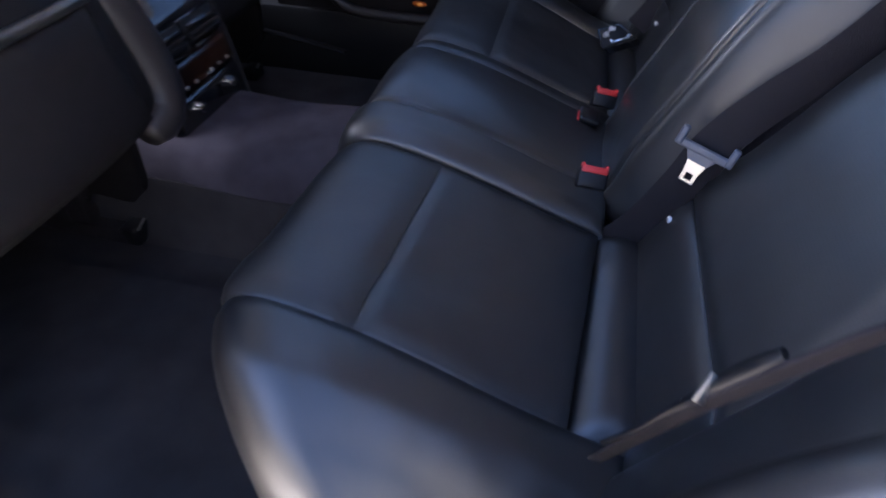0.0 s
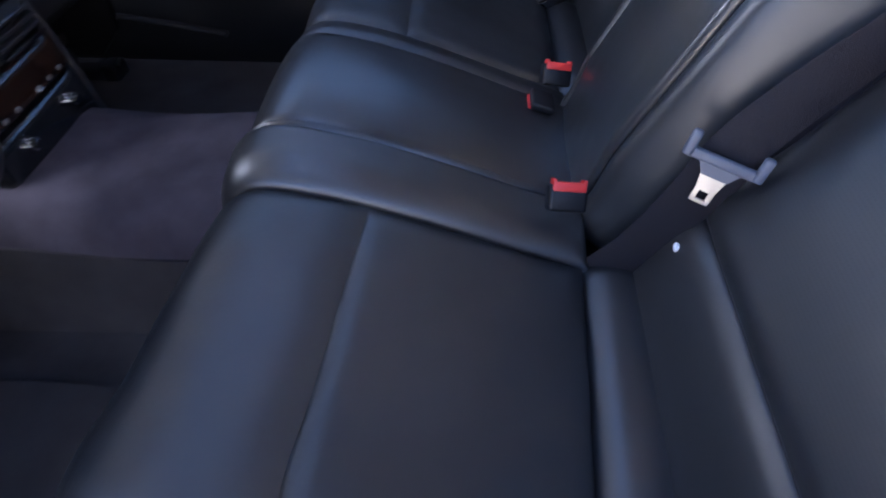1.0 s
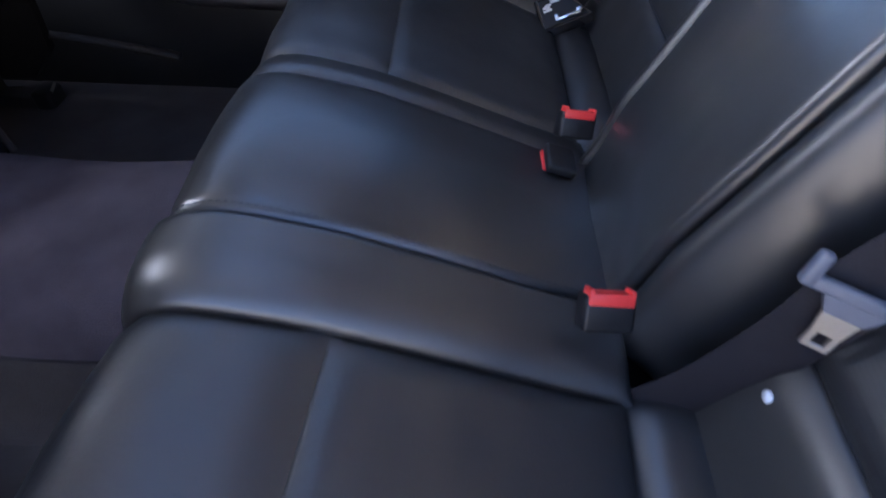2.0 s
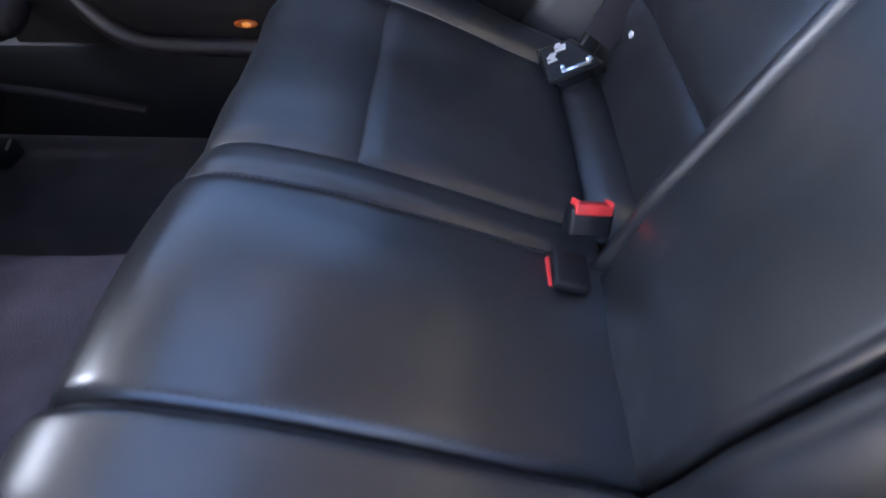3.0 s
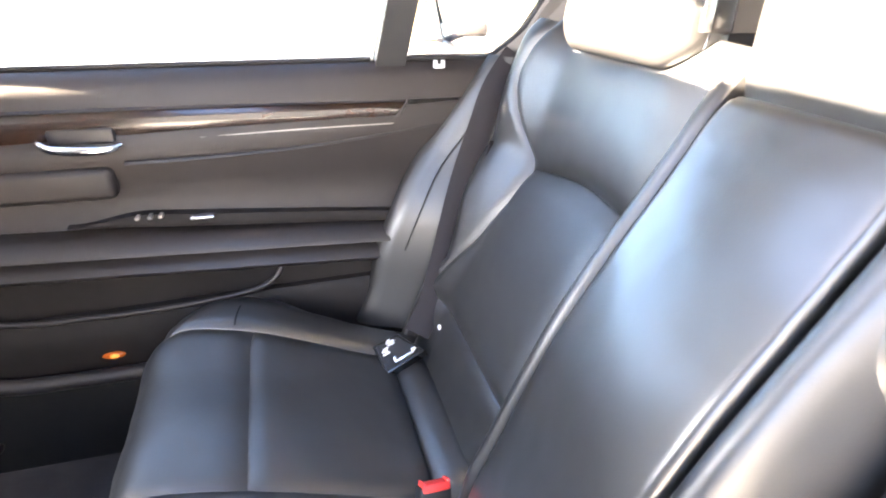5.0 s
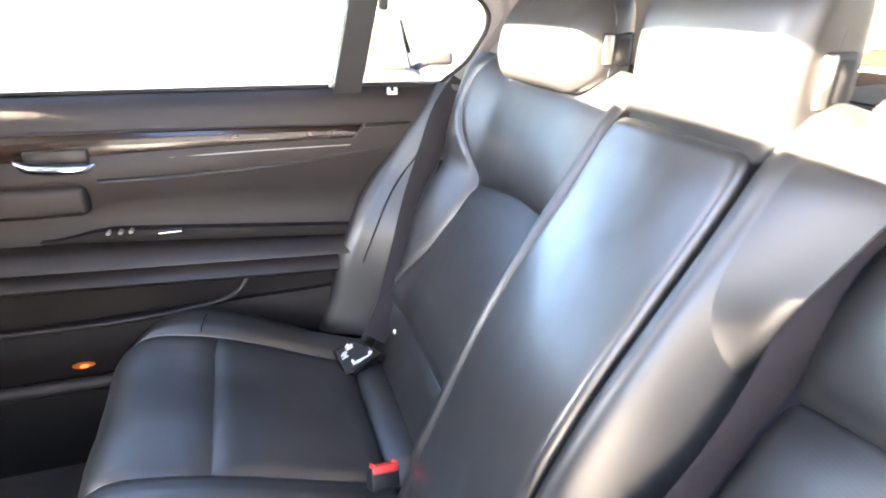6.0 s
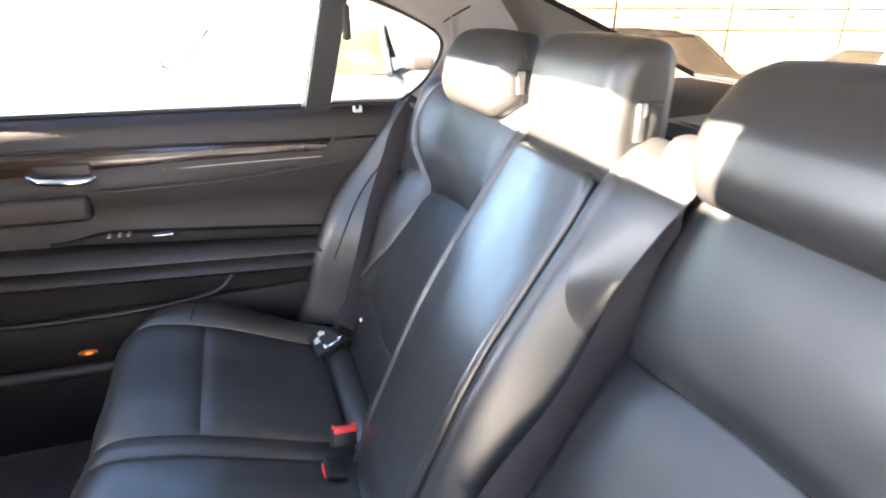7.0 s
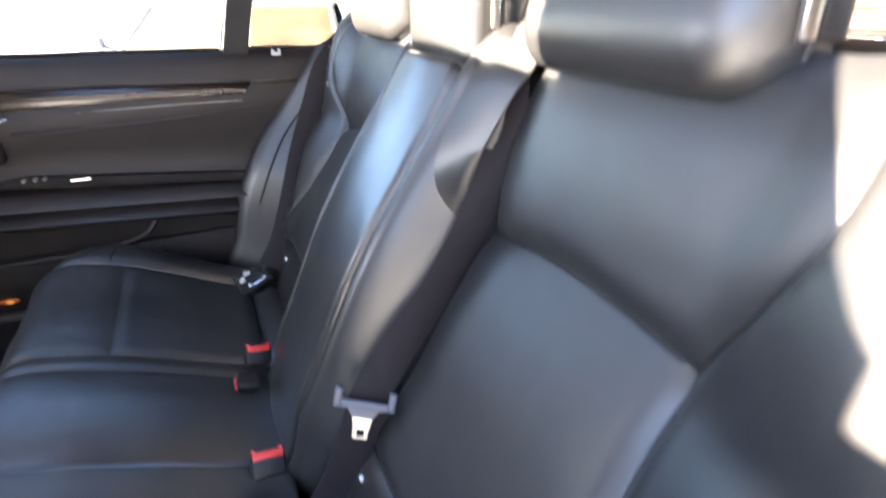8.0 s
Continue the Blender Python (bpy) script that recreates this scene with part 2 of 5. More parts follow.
def tube(points, radius, sides=8, flat=1.0):
    """A round bar along points; flat squeezes it along z of its frame."""
    pts = [Vector(p) for p in points]
    rings = []
    for i, p in enumerate(pts):
        d = (pts[min(i + 1, len(pts) - 1)] - pts[max(i - 1, 0)]).normalized()
        side = d.cross(Vector((0, 0, 1)))
        if side.length < 1e-3:
            side = Vector((1, 0, 0))
        side.normalize()
        up = side.cross(d)
        r = radius(i / (len(pts) - 1)) if callable(radius) else radius
        rings.append([p + r * (math.cos(a) * side + flat * math.sin(a) * up) for a in [2 * math.pi * k / sides for k in range(sides)]])
    return loft(rings)


def ribbon(points, across, width, thick=0.0015):
    """A strap along points, lying along the vectors across (one, or one a point)."""
    rings = []
    pts = [Vector(p) for p in points]
    for i, p in enumerate(pts):
        d = (pts[min(i + 1, len(pts) - 1)] - pts[max(i - 1, 0)]).normalized()
        a = Vector(across[i] if isinstance(across, list) else across)
        a = (a - a.dot(d) * d).normalized()
        n = d.cross(a)
        h, t = width / 2, thick / 2
        rings.append([p + a * h * u + n * t * w for u, w in ((-1, 0), (-0.94, -1), (0.94, -1), (1, 0), (0.94, 1), (-0.94, 1))])
    return loft(rings)


def pad(surface, u0, u1, v0, v1, nu, nv, height, edge, skirt=0.03, edges=(1, 1, 1, 1), wrinkle=0.0, seed=0.0, toward=(-0.6, 0, 0.8), soft=1.0):
    """A stuffed panel over surface(u, v): puffed in the middle, rolled down at its edges into the seams. u0, u1: numbers or
    functions of v. edge: width of the roll; edges: factors on it at u0, u1, v0, v1; soft: 1 for a shallow sewn valley, 0 for a steep round edge."""
    lo = u0 if callable(u0) else (lambda v: u0)
    hi = u1 if callable(u1) else (lambda v: u1)

    def spread(n, a, b):
        t = np.linspace(0, 1, n)
        return 0.45 * t + 0.55 * (0.5 - 0.5 * np.cos(np.pi * t))

    us, vs = spread(nu, 0, 1), spread(nv, 0, 1)

    def roll(d, e):
        if d >= e:
            return 1.0
        q = 1 - d / e
        return soft * (1 - q * q) + (1 - soft) * math.sqrt(max(0.0, 1 - q * q))

    bm = bmesh.new()
    grid = []
    for tv in vs:
        v = v0 + (v1 - v0) * tv
        a, b = lo(v), hi(v)
        row = []
        for tu in us:
            u = a + (b - a) * tu
            p = Vector(surface(u, v))
            e = 1e-3
            n = (Vector(surface(u + e, v)) - Vector(surface(u - e, v))).cross(Vector(surface(u, v + e)) - Vector(surface(u, v - e))).normalized()
            if n.dot(Vector(toward)) < 0:
                n = -n
            w, l = abs(b - a), abs(v1 - v0)
            f = roll(tu * w, edge * edges[0]) * roll((1 - tu) * w, edge * edges[1]) * roll(tv * l, edge * edges[2]) * roll((1 - tv) * l, edge * edges[3])
            h = height * f
            if wrinkle:
                h += wrinkle * f * noise.noise(Vector((u * 14 + seed, v * 14, seed))) + wrinkle * 0.4 * f * noise.noise(Vector((u * 45, v * 45 + seed, 3 + seed)))
            row.append((p + n * h, n))
        grid.append(row)
    vg = [[bm.verts.new(p) for p, _ in row] for row in grid]
    for j in range(nv - 1):
        for i in range(nu - 1):
            bm.faces.new((vg[j][i], vg[j][i + 1], vg[j + 1][i + 1], vg[j + 1][i]))
    rim = [(0, i) for i in range(nu)] + [(j, nu - 1) for j in range(1, nv)] + [(nv - 1, i) for i in range(nu - 2, -1, -1)] + [(j, 0) for j in range(nv - 2, 0, -1)]
    low = [bm.verts.new(grid[j][i][0] - grid[j][i][1] * skirt) for j, i in rim]
    for k in range(len(rim)):
        (j, i), (j2, i2) = rim[k], rim[(k + 1) % len(rim)]
        bm.faces.new((vg[j2][i2], vg[j][i], low[k], low[(k + 1) % len(rim)]))
    return bm


# ---- setting: cabin shell ----
FLOOR = 0.06
tagged(part("floor", box((-1.9, -0.72, FLOOR - 0.06), (-0.30, 0.74, FLOOR)), MAT), "dark carpeted cabin floor", "floor", kind="structure")


def tunnel_ring(x, top):
    pts = [(-0.16, FLOOR - 0.03), (-0.128, FLOOR + 0.02), (-0.110, top * 0.55), (-0.094, top - 0.062), (-0.074, top - 0.026), (-0.046, top - 0.007), (-0.010, top), (0.06, top),
           (0.15, top), (0.178, top - 0.006), (0.19, top - 0.03), (0.205, FLOOR + 0.02), (0.22, FLOOR - 0.03)]
    return [(x, y + 0.004 * math.sin(9 * x + z * 20), z) for y, z in pts]


tagged(part("tunnel", loft([tunnel_ring(x, 0.247 + 0.003 * math.sin(x * 20)) for x in np.linspace(-1.8, -0.40, 40)]), CARPET, sharp=50),
       "grey-purple carpeted transmission tunnel", "tunnel", kind="structure")


# Darker strip over the near flank paints in the shade on the carpet.
def flank_shade_ring(x):
    pts = tunnel_ring(x, 0.247 + 0.003 * math.sin(x * 20))[:4]
    out = [(x, y - 0.005, z + 0.002) for _, y, z in pts]
    return [(x, y + 0.001, z) for _, y, z in pts] + out[::-1]


tagged(part("tunnel_flank_shade", loft([flank_shade_ring(x) for x in np.linspace(-1.8, -0.41, 40)]), MAT, sharp=50), "dark strip painting the shade on the near tunnel flank", "carpet liner", kind="structure")

ROOF = 1.13
SUN_SLOT = (-0.53, -0.284, -0.298, 0.42)   # unseen roof opening, placed for the sun on the headrests: x from, x to, y from, y to


def joined(boxes):
    bm = bmesh.new()
    for b in boxes:
        me = bpy.data.meshes.new("piece")
        b.to_mesh(me)
        b.free()
        bm.from_mesh(me)
        bpy.data.meshes.remove(me)
    return bm


sx0, sx1, sy0, sy1 = SUN_SLOT


def slab(poly, z0, z1):
    return loft([[(x, y, z0) for x, y in poly], [(x, y, z1) for x, y in poly]])


# Left edge shaped, out of view, to border the sun patch on the bolster.
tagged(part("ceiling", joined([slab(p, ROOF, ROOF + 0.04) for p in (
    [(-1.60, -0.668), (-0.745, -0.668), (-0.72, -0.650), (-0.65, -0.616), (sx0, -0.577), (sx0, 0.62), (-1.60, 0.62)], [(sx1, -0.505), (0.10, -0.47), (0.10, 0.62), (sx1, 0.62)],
    [(sx0, -0.577), (-0.42, -0.533), (sx1, -0.505), (sx1, sy0), (sx0, sy0)], [(sx0, sy1), (sx1, sy1), (sx1, 0.62), (sx0, 0.62)])]), ROOF_BOUNCE_FABRIC),
       "pale grey fabric headliner, unseen opening and left edge cut for sunlight", "ceiling", kind="structure")
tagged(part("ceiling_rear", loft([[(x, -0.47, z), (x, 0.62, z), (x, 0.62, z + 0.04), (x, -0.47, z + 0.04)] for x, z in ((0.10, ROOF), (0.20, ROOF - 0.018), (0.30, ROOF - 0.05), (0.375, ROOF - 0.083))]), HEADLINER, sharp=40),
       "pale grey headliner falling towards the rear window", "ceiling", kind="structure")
tagged(part("wall_front", box((-1.66, -0.78, -0.1), (-1.60, 0.78, 1.17)), TRIM), "dark front end of the cabin", "wall", kind="structure")
tagged(part("wall_left_front", loft([[(x, -0.78, 0.0), (x, -0.72, 0.0), (x, -0.72, 0.78), (x, -0.58, 1.129), (x, -0.60, 1.16), (x, -0.80, 1.16), (x, -0.80, 0.80)] for x in (-1.60, -0.80)]), TRIM), "closed front door and centre pillar", "wall", kind="structure")
tagged(part("wall_right_front", joined([loft([[(x, 0.78, 0.0), (x, 0.72, 0.0), (x, 0.72, 0.80), (x, 0.78, 0.80)] for x in (-1.60, -0.99)]), loft([[(-1.07, 0.78, 0.80), (-1.07, 0.72, 0.80), (-0.985, 0.72, 0.80), (-0.985, 0.78, 0.80)], [(-1.07, 0.66, 1.16), (-1.07, 0.61, 1.129), (-0.985, 0.61, 1.129), (-0.985, 0.66, 1.16)]])]), TRIM_DARK), "closed front door and centre pillar", "wall", kind="structure")
tagged(part("sill", box((-1.6, 0.645, 0.0), (0.1, 0.78, 0.252), 0.02), BUCKLE_BLACK, sharp=30), "black plastic door sill", "sill", kind="structure")
tagged(part("sill", box((-0.99, -0.78, -0.05), (-0.1, -0.66, 0.12), 0.02), TRIM, sharp=30), "black plastic door sill", "sill", kind="structure")
# Lower part of the open door, out of view, added to darken the floor.
tagged(part("wall_left_rear", loft([[(-0.965, -0.80, z), (-0.925, -0.79, z), (-1.19, -1.72, z), (-1.24, -1.70, z)] for z in (-0.08, 0.79)]), TRIM), "rear door standing open, unseen, added to block low light", "wall", kind="structure")
tagged(part("wall_behind_seat", box((0.40, -0.66, 0.0), (0.44, 0.66, 0.80)), TRIM), "dark bulkhead behind the seat", "wall", kind="structure")


# ---- rear seat ----
seat = thing("rear_seat", "black leather three-place rear bench seat with stitched seams", "car seat")

PROFILE = [Vector(p) for p in spline([(-0.070, 0, 0.290), (-0.15, 0, 0.318), (-0.22, 0, 0.345), (-0.31, 0, 0.377), (-0.365, 0, 0.391), (-0.405, 0, 0.398), (-0.432, 0, 0.396),
                                      (-0.452, 0, 0.384), (-0.466, 0, 0.358), (-0.473, 0, 0.31), (-0.471, 0, 0.22), (-0.460, 0, 0.06)], 140)]
LENGTHS = [0.0]
for q0, q1 in zip(PROFILE, PROFILE[1:]):
    LENGTHS.append(LENGTHS[-1] + (q1 - q0).length)
PX, PZ = [p.x for p in PROFILE], [p.z for p in PROFILE]


def cushion_surface(y, q, lift=0.0):
    """The middle of the cushion's skin at length q from its rear edge, over the top and down the front."""
    x, z = float(np.interp(q, LENGTHS, PX)), float(np.interp(q, LENGTHS, PZ))
    if q < 0:
        x, z = PX[0] - q * 0.94, PZ[0] + q * 0.34
    return (x, y, z + lift)


def q_at(x):
    return float(np.interp(-x, [-p for p in PX[:80]], LENGTHS[:80]))


Q_SEAM, Q_REAR, Q_END = q_at(-0.312), 0.012, LENGTHS[-1]


def ease(t):
    t = min(1, max(0, t))
    return t * t * (3 - 2 * t)


def seam_on(surf, path, radius=0.0016, lift=0.002, mat=None, name="piping"):
    pts = []
    for u, v in path:
        p = Vector(surf(u, v))
        e = 1e-3
        n = (Vector(surf(u + e, v)) - Vector(surf(u - e, v))).cross(Vector(surf(u, v + e)) - Vector(surf(u, v - e))).normalized()
        n = n if n.dot(Vector((-0.6, 0, 0.8))) > 0 else -n
        pts.append(p + n * lift)
    return part(name, tube(pts, radius, 6), mat or PIPING, seat, sharp=80)


def outer_cushion(g):
    """The cushion panels of one outer place; g: the side, -1 or 1."""
    def surf(a, q):
        x, y, z = cushion_surface(a, q)
        drop = 0.0
        if a > 0.49:
            drop = 0.012 * math.sin(min(1, (a - 0.49) / 0.11) * math.pi) * min(1, max(0, 1.2 - q / 0.4))
        if a > 0.56:
            drop -= 0.30 * (a - 0.56) + 5.0 * (a - 0.56) ** 2
        back = 0.0
        if a > 0.43:
            back = 3.2 * (a - 0.43) ** 2
        if a < 0.26:
            drop -= 0.004 * (1 - (a - 0.18) / 0.08)
        drop += 0.012 * ease((a - 0.38) / 0.10) * ease(q / 0.25)
        fwd = (0.008 if g > 0 else 0.018) * (a - 0.18) / 0.32
        return (x - fwd + back * min(1, max(0, q) / 0.36) ** 2, g * a, z + drop + 0.006)

    part("cushion_panel", pad(surf, 0.176, 0.494, Q_REAR, Q_SEAM, 36, 36, 0.006, 0.028, edges=(0.8, 0.9, 1, 0.8), wrinkle=0.0018, seed=g), SEAT_INSERT, seat, sharp=70)
    part("cushion_front_panel", pad(surf, 0.176, 0.494, Q_SEAM, Q_END, 36, 52, 0.006, 0.028, edges=(0.8, 0.9, 1.7, 1), wrinkle=0.0018, seed=g + 2), SEAT_INSERT, seat, sharp=70)
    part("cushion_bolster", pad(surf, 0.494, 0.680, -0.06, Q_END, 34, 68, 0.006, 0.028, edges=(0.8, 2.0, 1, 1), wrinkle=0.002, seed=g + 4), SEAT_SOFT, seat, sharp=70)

    cross = q_at(-0.345)
    if g > 0:
        seam_on(surf, [(a, cross + 0.25 * (a - 0.497)) for a in np.linspace(0.497, 0.545, 12)], 0.0014, 0.0085, RUBBER, "bolster_seam")

    def roll_surf(a, q):
        return (-0.088 + q - 0.014 * (a - 0.18) / 0.3, g * a, 0.282 - 0.02 * q)

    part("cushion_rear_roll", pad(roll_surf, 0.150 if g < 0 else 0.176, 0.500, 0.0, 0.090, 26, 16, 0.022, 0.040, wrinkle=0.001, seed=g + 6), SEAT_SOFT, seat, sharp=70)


for side in (-1, 1):
    outer_cushion(side)


def middle_surf(y, q):
    x, _, z = cushion_surface(y, q)
    return (x, y, z + 0.017 - 0.008 * (abs(y - 0.018) / 0.11) ** 2)


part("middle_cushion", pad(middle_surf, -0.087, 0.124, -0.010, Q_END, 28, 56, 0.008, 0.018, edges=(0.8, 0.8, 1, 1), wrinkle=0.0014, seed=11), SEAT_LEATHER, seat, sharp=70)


def strip_surf(y, q):
    x, _, z = cushion_surface(y, q)
    k = (y - 0.124) / 0.060 if y > 0 else (-0.087 - y) / 0.088
    return (x, y, z + 0.009 - (0.010 if y > 0 else 0.004) * k)


for side in (-1, 1):
    lo, hi = (0.124, 0.184) if side > 0 else (-0.175, -0.087)
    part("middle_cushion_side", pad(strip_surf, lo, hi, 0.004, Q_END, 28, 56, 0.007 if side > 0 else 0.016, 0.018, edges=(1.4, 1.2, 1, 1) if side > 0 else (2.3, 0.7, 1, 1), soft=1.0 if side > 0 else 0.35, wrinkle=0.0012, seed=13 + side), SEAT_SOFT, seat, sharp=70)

part("seat_underframe", loft([[(-0.40, y, 0.07), (-0.40, y, 0.20), (-0.10, y, 0.235), (0.06, y, 0.25), (0.20, y, 0.60), (0.28, y, 0.76), (0.40, y, 0.76), (0.40, y, 0.07)] for y in (-0.655, 0.655)]), RUBBER, seat, "dark seat underframe")
# ---- backrest ----
BX, BZ = 0.402, 0.915   # the backrest's rise, along x and z


def back_point(y, s, out=0.0):
    """A point of the backrest at length s above the child-seat anchors, out metres in front of its plane."""
    return (BX * s - BZ * out, y, 0.36 + BZ * s + BX * out)


MID_IN, MID_OUT = -0.084, 0.113   # the middle backrest's sides, y


def hollow(s):
    """How far the outer places' panels stand in front of the backrest's plane, by height: hollowed behind the shoulders."""
    near = [s + 0.006 * k for k in range(-3, 4)]
    return float(np.mean(np.interp(near, [-0.12, 0.0, 0.05, 0.12, 0.22, 0.29, 0.335, 0.38, 0.43, 0.50, 0.56], [-0.006, -0.004, -0.006, -0.011, -0.020, -0.030, -0.041, -0.027, -0.018, -0.013, -0.024])))


def mid_out(s):
    return 0.022 + 0.040 * (1 - ease((s - 0.18) / 0.36)) - 0.010 * ease((0.02 - s) / 0.08)


def arched(surf, rise, tilt, seam):
    """The surface with its cross seam bowed upwards between the side seams."""
    def bowed(a, s):
        across = min(1, max(0, (a - 0.165) / 0.32))
        return surf(a, s + (rise * math.sin(math.pi * across) + tilt * across) * max(0, 1 - abs(s - seam) / 0.16))
    return bowed


def outer_back_surf(g):
    """Panels and outer bolster of one outer place, over the distance a from the car's middle."""
    def surf(a, s):
        out = hollow(s) - 0.018 * ease((0.25 - a) / 0.09) * ease(s / 0.15)
        out += 0.034 * ease((a - 0.475) / 0.12)
        if a > 0.60:
            out -= 3.0 * (a - 0.60) ** 2 + 0.25 * (a - 0.60)
        x, y, z = back_point(a, s, out)
        return (x, g * a, z)
    return surf


def inner_bolster_surf(g):
    """The narrow roll beside the middle backrest, falling away into the recess next to the panel."""
    crest, foot = (0.092, 0.160) if g < 0 else (0.124, 0.182)

    def surf(a, s):
        top = mid_out(s) - (0.006 if g < 0 else 0.002)
        low = hollow(s) - 0.020
        out = top + (low - top) * ease((a - crest) / (foot - crest))
        if s > 0.47:
            out -= 3.5 * (s - 0.47) ** 2
        x, y, z = back_point(a, s, out)
        return (x, g * a, z)
    return surf


def outer_backrest(g):
    surf = outer_back_surf(g)
    seam = 0.335 if g < 0 else 0.327   # height of the cross seam
    bowed = arched(surf, 0.012 if g < 0 else 0.020, 0.016 if g < 0 else -0.006, seam)
    corner = 0.484
    inner = 0.162

    def back_outer(s):
        if g > 0:
            return float(np.interp(s, [0.036, 0.10, 0.165, 0.25, 0.325], [0.556, 0.538, 0.512, 0.492, corner]))
        return 0.520 - (0.520 - corner) * ease(s / 0.32)

    def upper_outer(s):
        if g > 0:
            return float(np.interp(s, [0.325, 0.342, 0.360, 0.380, 0.402, 0.43, 0.457, 0.50, 0.56], [corner, 0.497, 0.517, 0.539, 0.558, 0.573, 0.580, 0.570, 0.545]))
        return corner + (0.536 - corner) * ease((s - 0.325) / 0.15) ** 0.75

    def edge_outer(s):
        if g < 0:
            return 0.668
        edge = back_outer(s) if s < seam else upper_outer(s)
        return max(edge + 0.014, float(np.interp(s, [0.10, 0.16, 0.22, 0.33, 0.42, 0.545], [0.548, 0.566, 0.596, 0.630, 0.642, 0.645])))

    def bolster_inner(s):
        low = s - (0.016 * max(0, 1 - abs(s - 0.36) / 0.16) if g < 0 else 0)
        return back_outer(low) if low < seam else upper_outer(low)

    part("backrest_lower_panel", pad(surf, inner, 0.530, -0.10, 0.036, 32, 20, 0.006, 0.026, wrinkle=0.0012, seed=g + 20), LEATHER_SOFT, seat, sharp=70)
    part("backrest_panel", pad(bowed, inner, back_outer, 0.036, seam, 40, 40, 0.010, 0.024, edges=(0.8, 1.3 if g < 0 else 0.7, 1.1, 1.3), wrinkle=0.0014, seed=g + 22), BACK_INSERT, seat, sharp=70)
    part("backrest_upper_panel", pad(bowed, inner, upper_outer, seam, 0.560, 40, 34, 0.011, 0.026, edges=(1.2, 1.2 if g < 0 else 0.7, 1.3, 1.6), wrinkle=0.0014, seed=g + 24), BACK_INSERT, seat, sharp=70)
    lo, hi = (-MID_IN + 0.003, 0.176) if g < 0 else (MID_OUT + 0.003, 0.182)
    crest = 0.148 if g < 0 else 0.168
    # Dark strip added so the recess reads as shaded beside the leather.
    part("belt_recess_shade", pad(inner_bolster_surf(g), crest - 0.006, hi, -0.10, 0.548, 16, 40, 0.003, 0.010), RECESS_DARK, seat, "dark strip added for the shade in the recess beside the panel", sharp=70)
    part("backrest_inner_bolster", pad(inner_bolster_surf(g), lo, crest, -0.10, 0.560, 34, 52, 0.013 if g < 0 else 0.008, 0.020, edges=(0.8, 0.5 if g < 0 else 0.9, 1, 2.0), soft=0.4 if g < 0 else 0.7, wrinkle=0.001, seed=g + 26), LEATHER_SOFT, seat, sharp=70)
    part("backrest_outer_bolster", pad(surf, bolster_inner, edge_outer, -0.12, 0.545, 32, 54, 0.012 if g < 0 else 0.007, 0.026, skirt=0.06, edges=(0.9, 1.3 if g < 0 else 0.9, 1, 1.6), wrinkle=0.0016, seed=g + 28), LEATHER_SOFT, seat, sharp=70)


for side in (-1, 1):
    outer_backrest(side)


def mid_back(y, s):
    return back_point(y, s, mid_out(s) - 0.008 * ((y - 0.015) / 0.10) ** 2)


def mid_round(s):
    """How far the middle backrest's sides draw in at its rounded upper corners."""
    k = min(1, max(0, (s - 0.462) / 0.040))
    return 0.030 * (1 - math.sqrt(1 - k * k))


part("middle_backrest", pad(mid_back, lambda s: MID_IN + 0.5 * mid_round(s), lambda s: MID_OUT - mid_round(s), -0.12, 0.502, 40, 60, 0.013, 0.013, skirt=0.08, edges=(0.9, 0.9, 1, 0.9), soft=0.2, wrinkle=0.0012, seed=31), LEATHER, seat, sharp=70)


# piping and stitching along the seams
for side in (-1, 1):
    seam_on(strip_surf, [(0.124 if side > 0 else -0.087, q) for q in np.linspace(0.02, Q_END * 0.8, 60)], 0.0009, 0.003)


def stitches(surf, path, lift, name="stitching"):
    """A row of thread stitches; path: (u, v) points close together."""
    bm = bmesh.new()
    for (u0, v0), (u1, v1) in zip(path[::2], path[1::2]):
        ends = []
        for u, v in ((u0, v0), (u1, v1)):
            p = Vector(surf(u, v))
            e = 1e-3
            n = (Vector(surf(u + e, v)) - Vector(surf(u - e, v))).cross(Vector(surf(u, v + e)) - Vector(surf(u, v - e))).normalized()
            n = n if n.dot(Vector((-0.6, 0, 0.8))) > 0 else -n
            ends.append(p + n * lift)
        b = tube(ends, 0.0006, 4)
        me = bpy.data.meshes.new("piece")
        b.to_mesh(me)
        b.free()
        bm.from_mesh(me)
        bpy.data.meshes.remove(me)
    return part(name, bm, THREAD, seat)


for side in (-1, 1):
    stitches(middle_surf, [(0.115 if side > 0 else -0.078, q) for q in np.linspace(0.03, Q_END * 0.75, 180)], 0.0070)


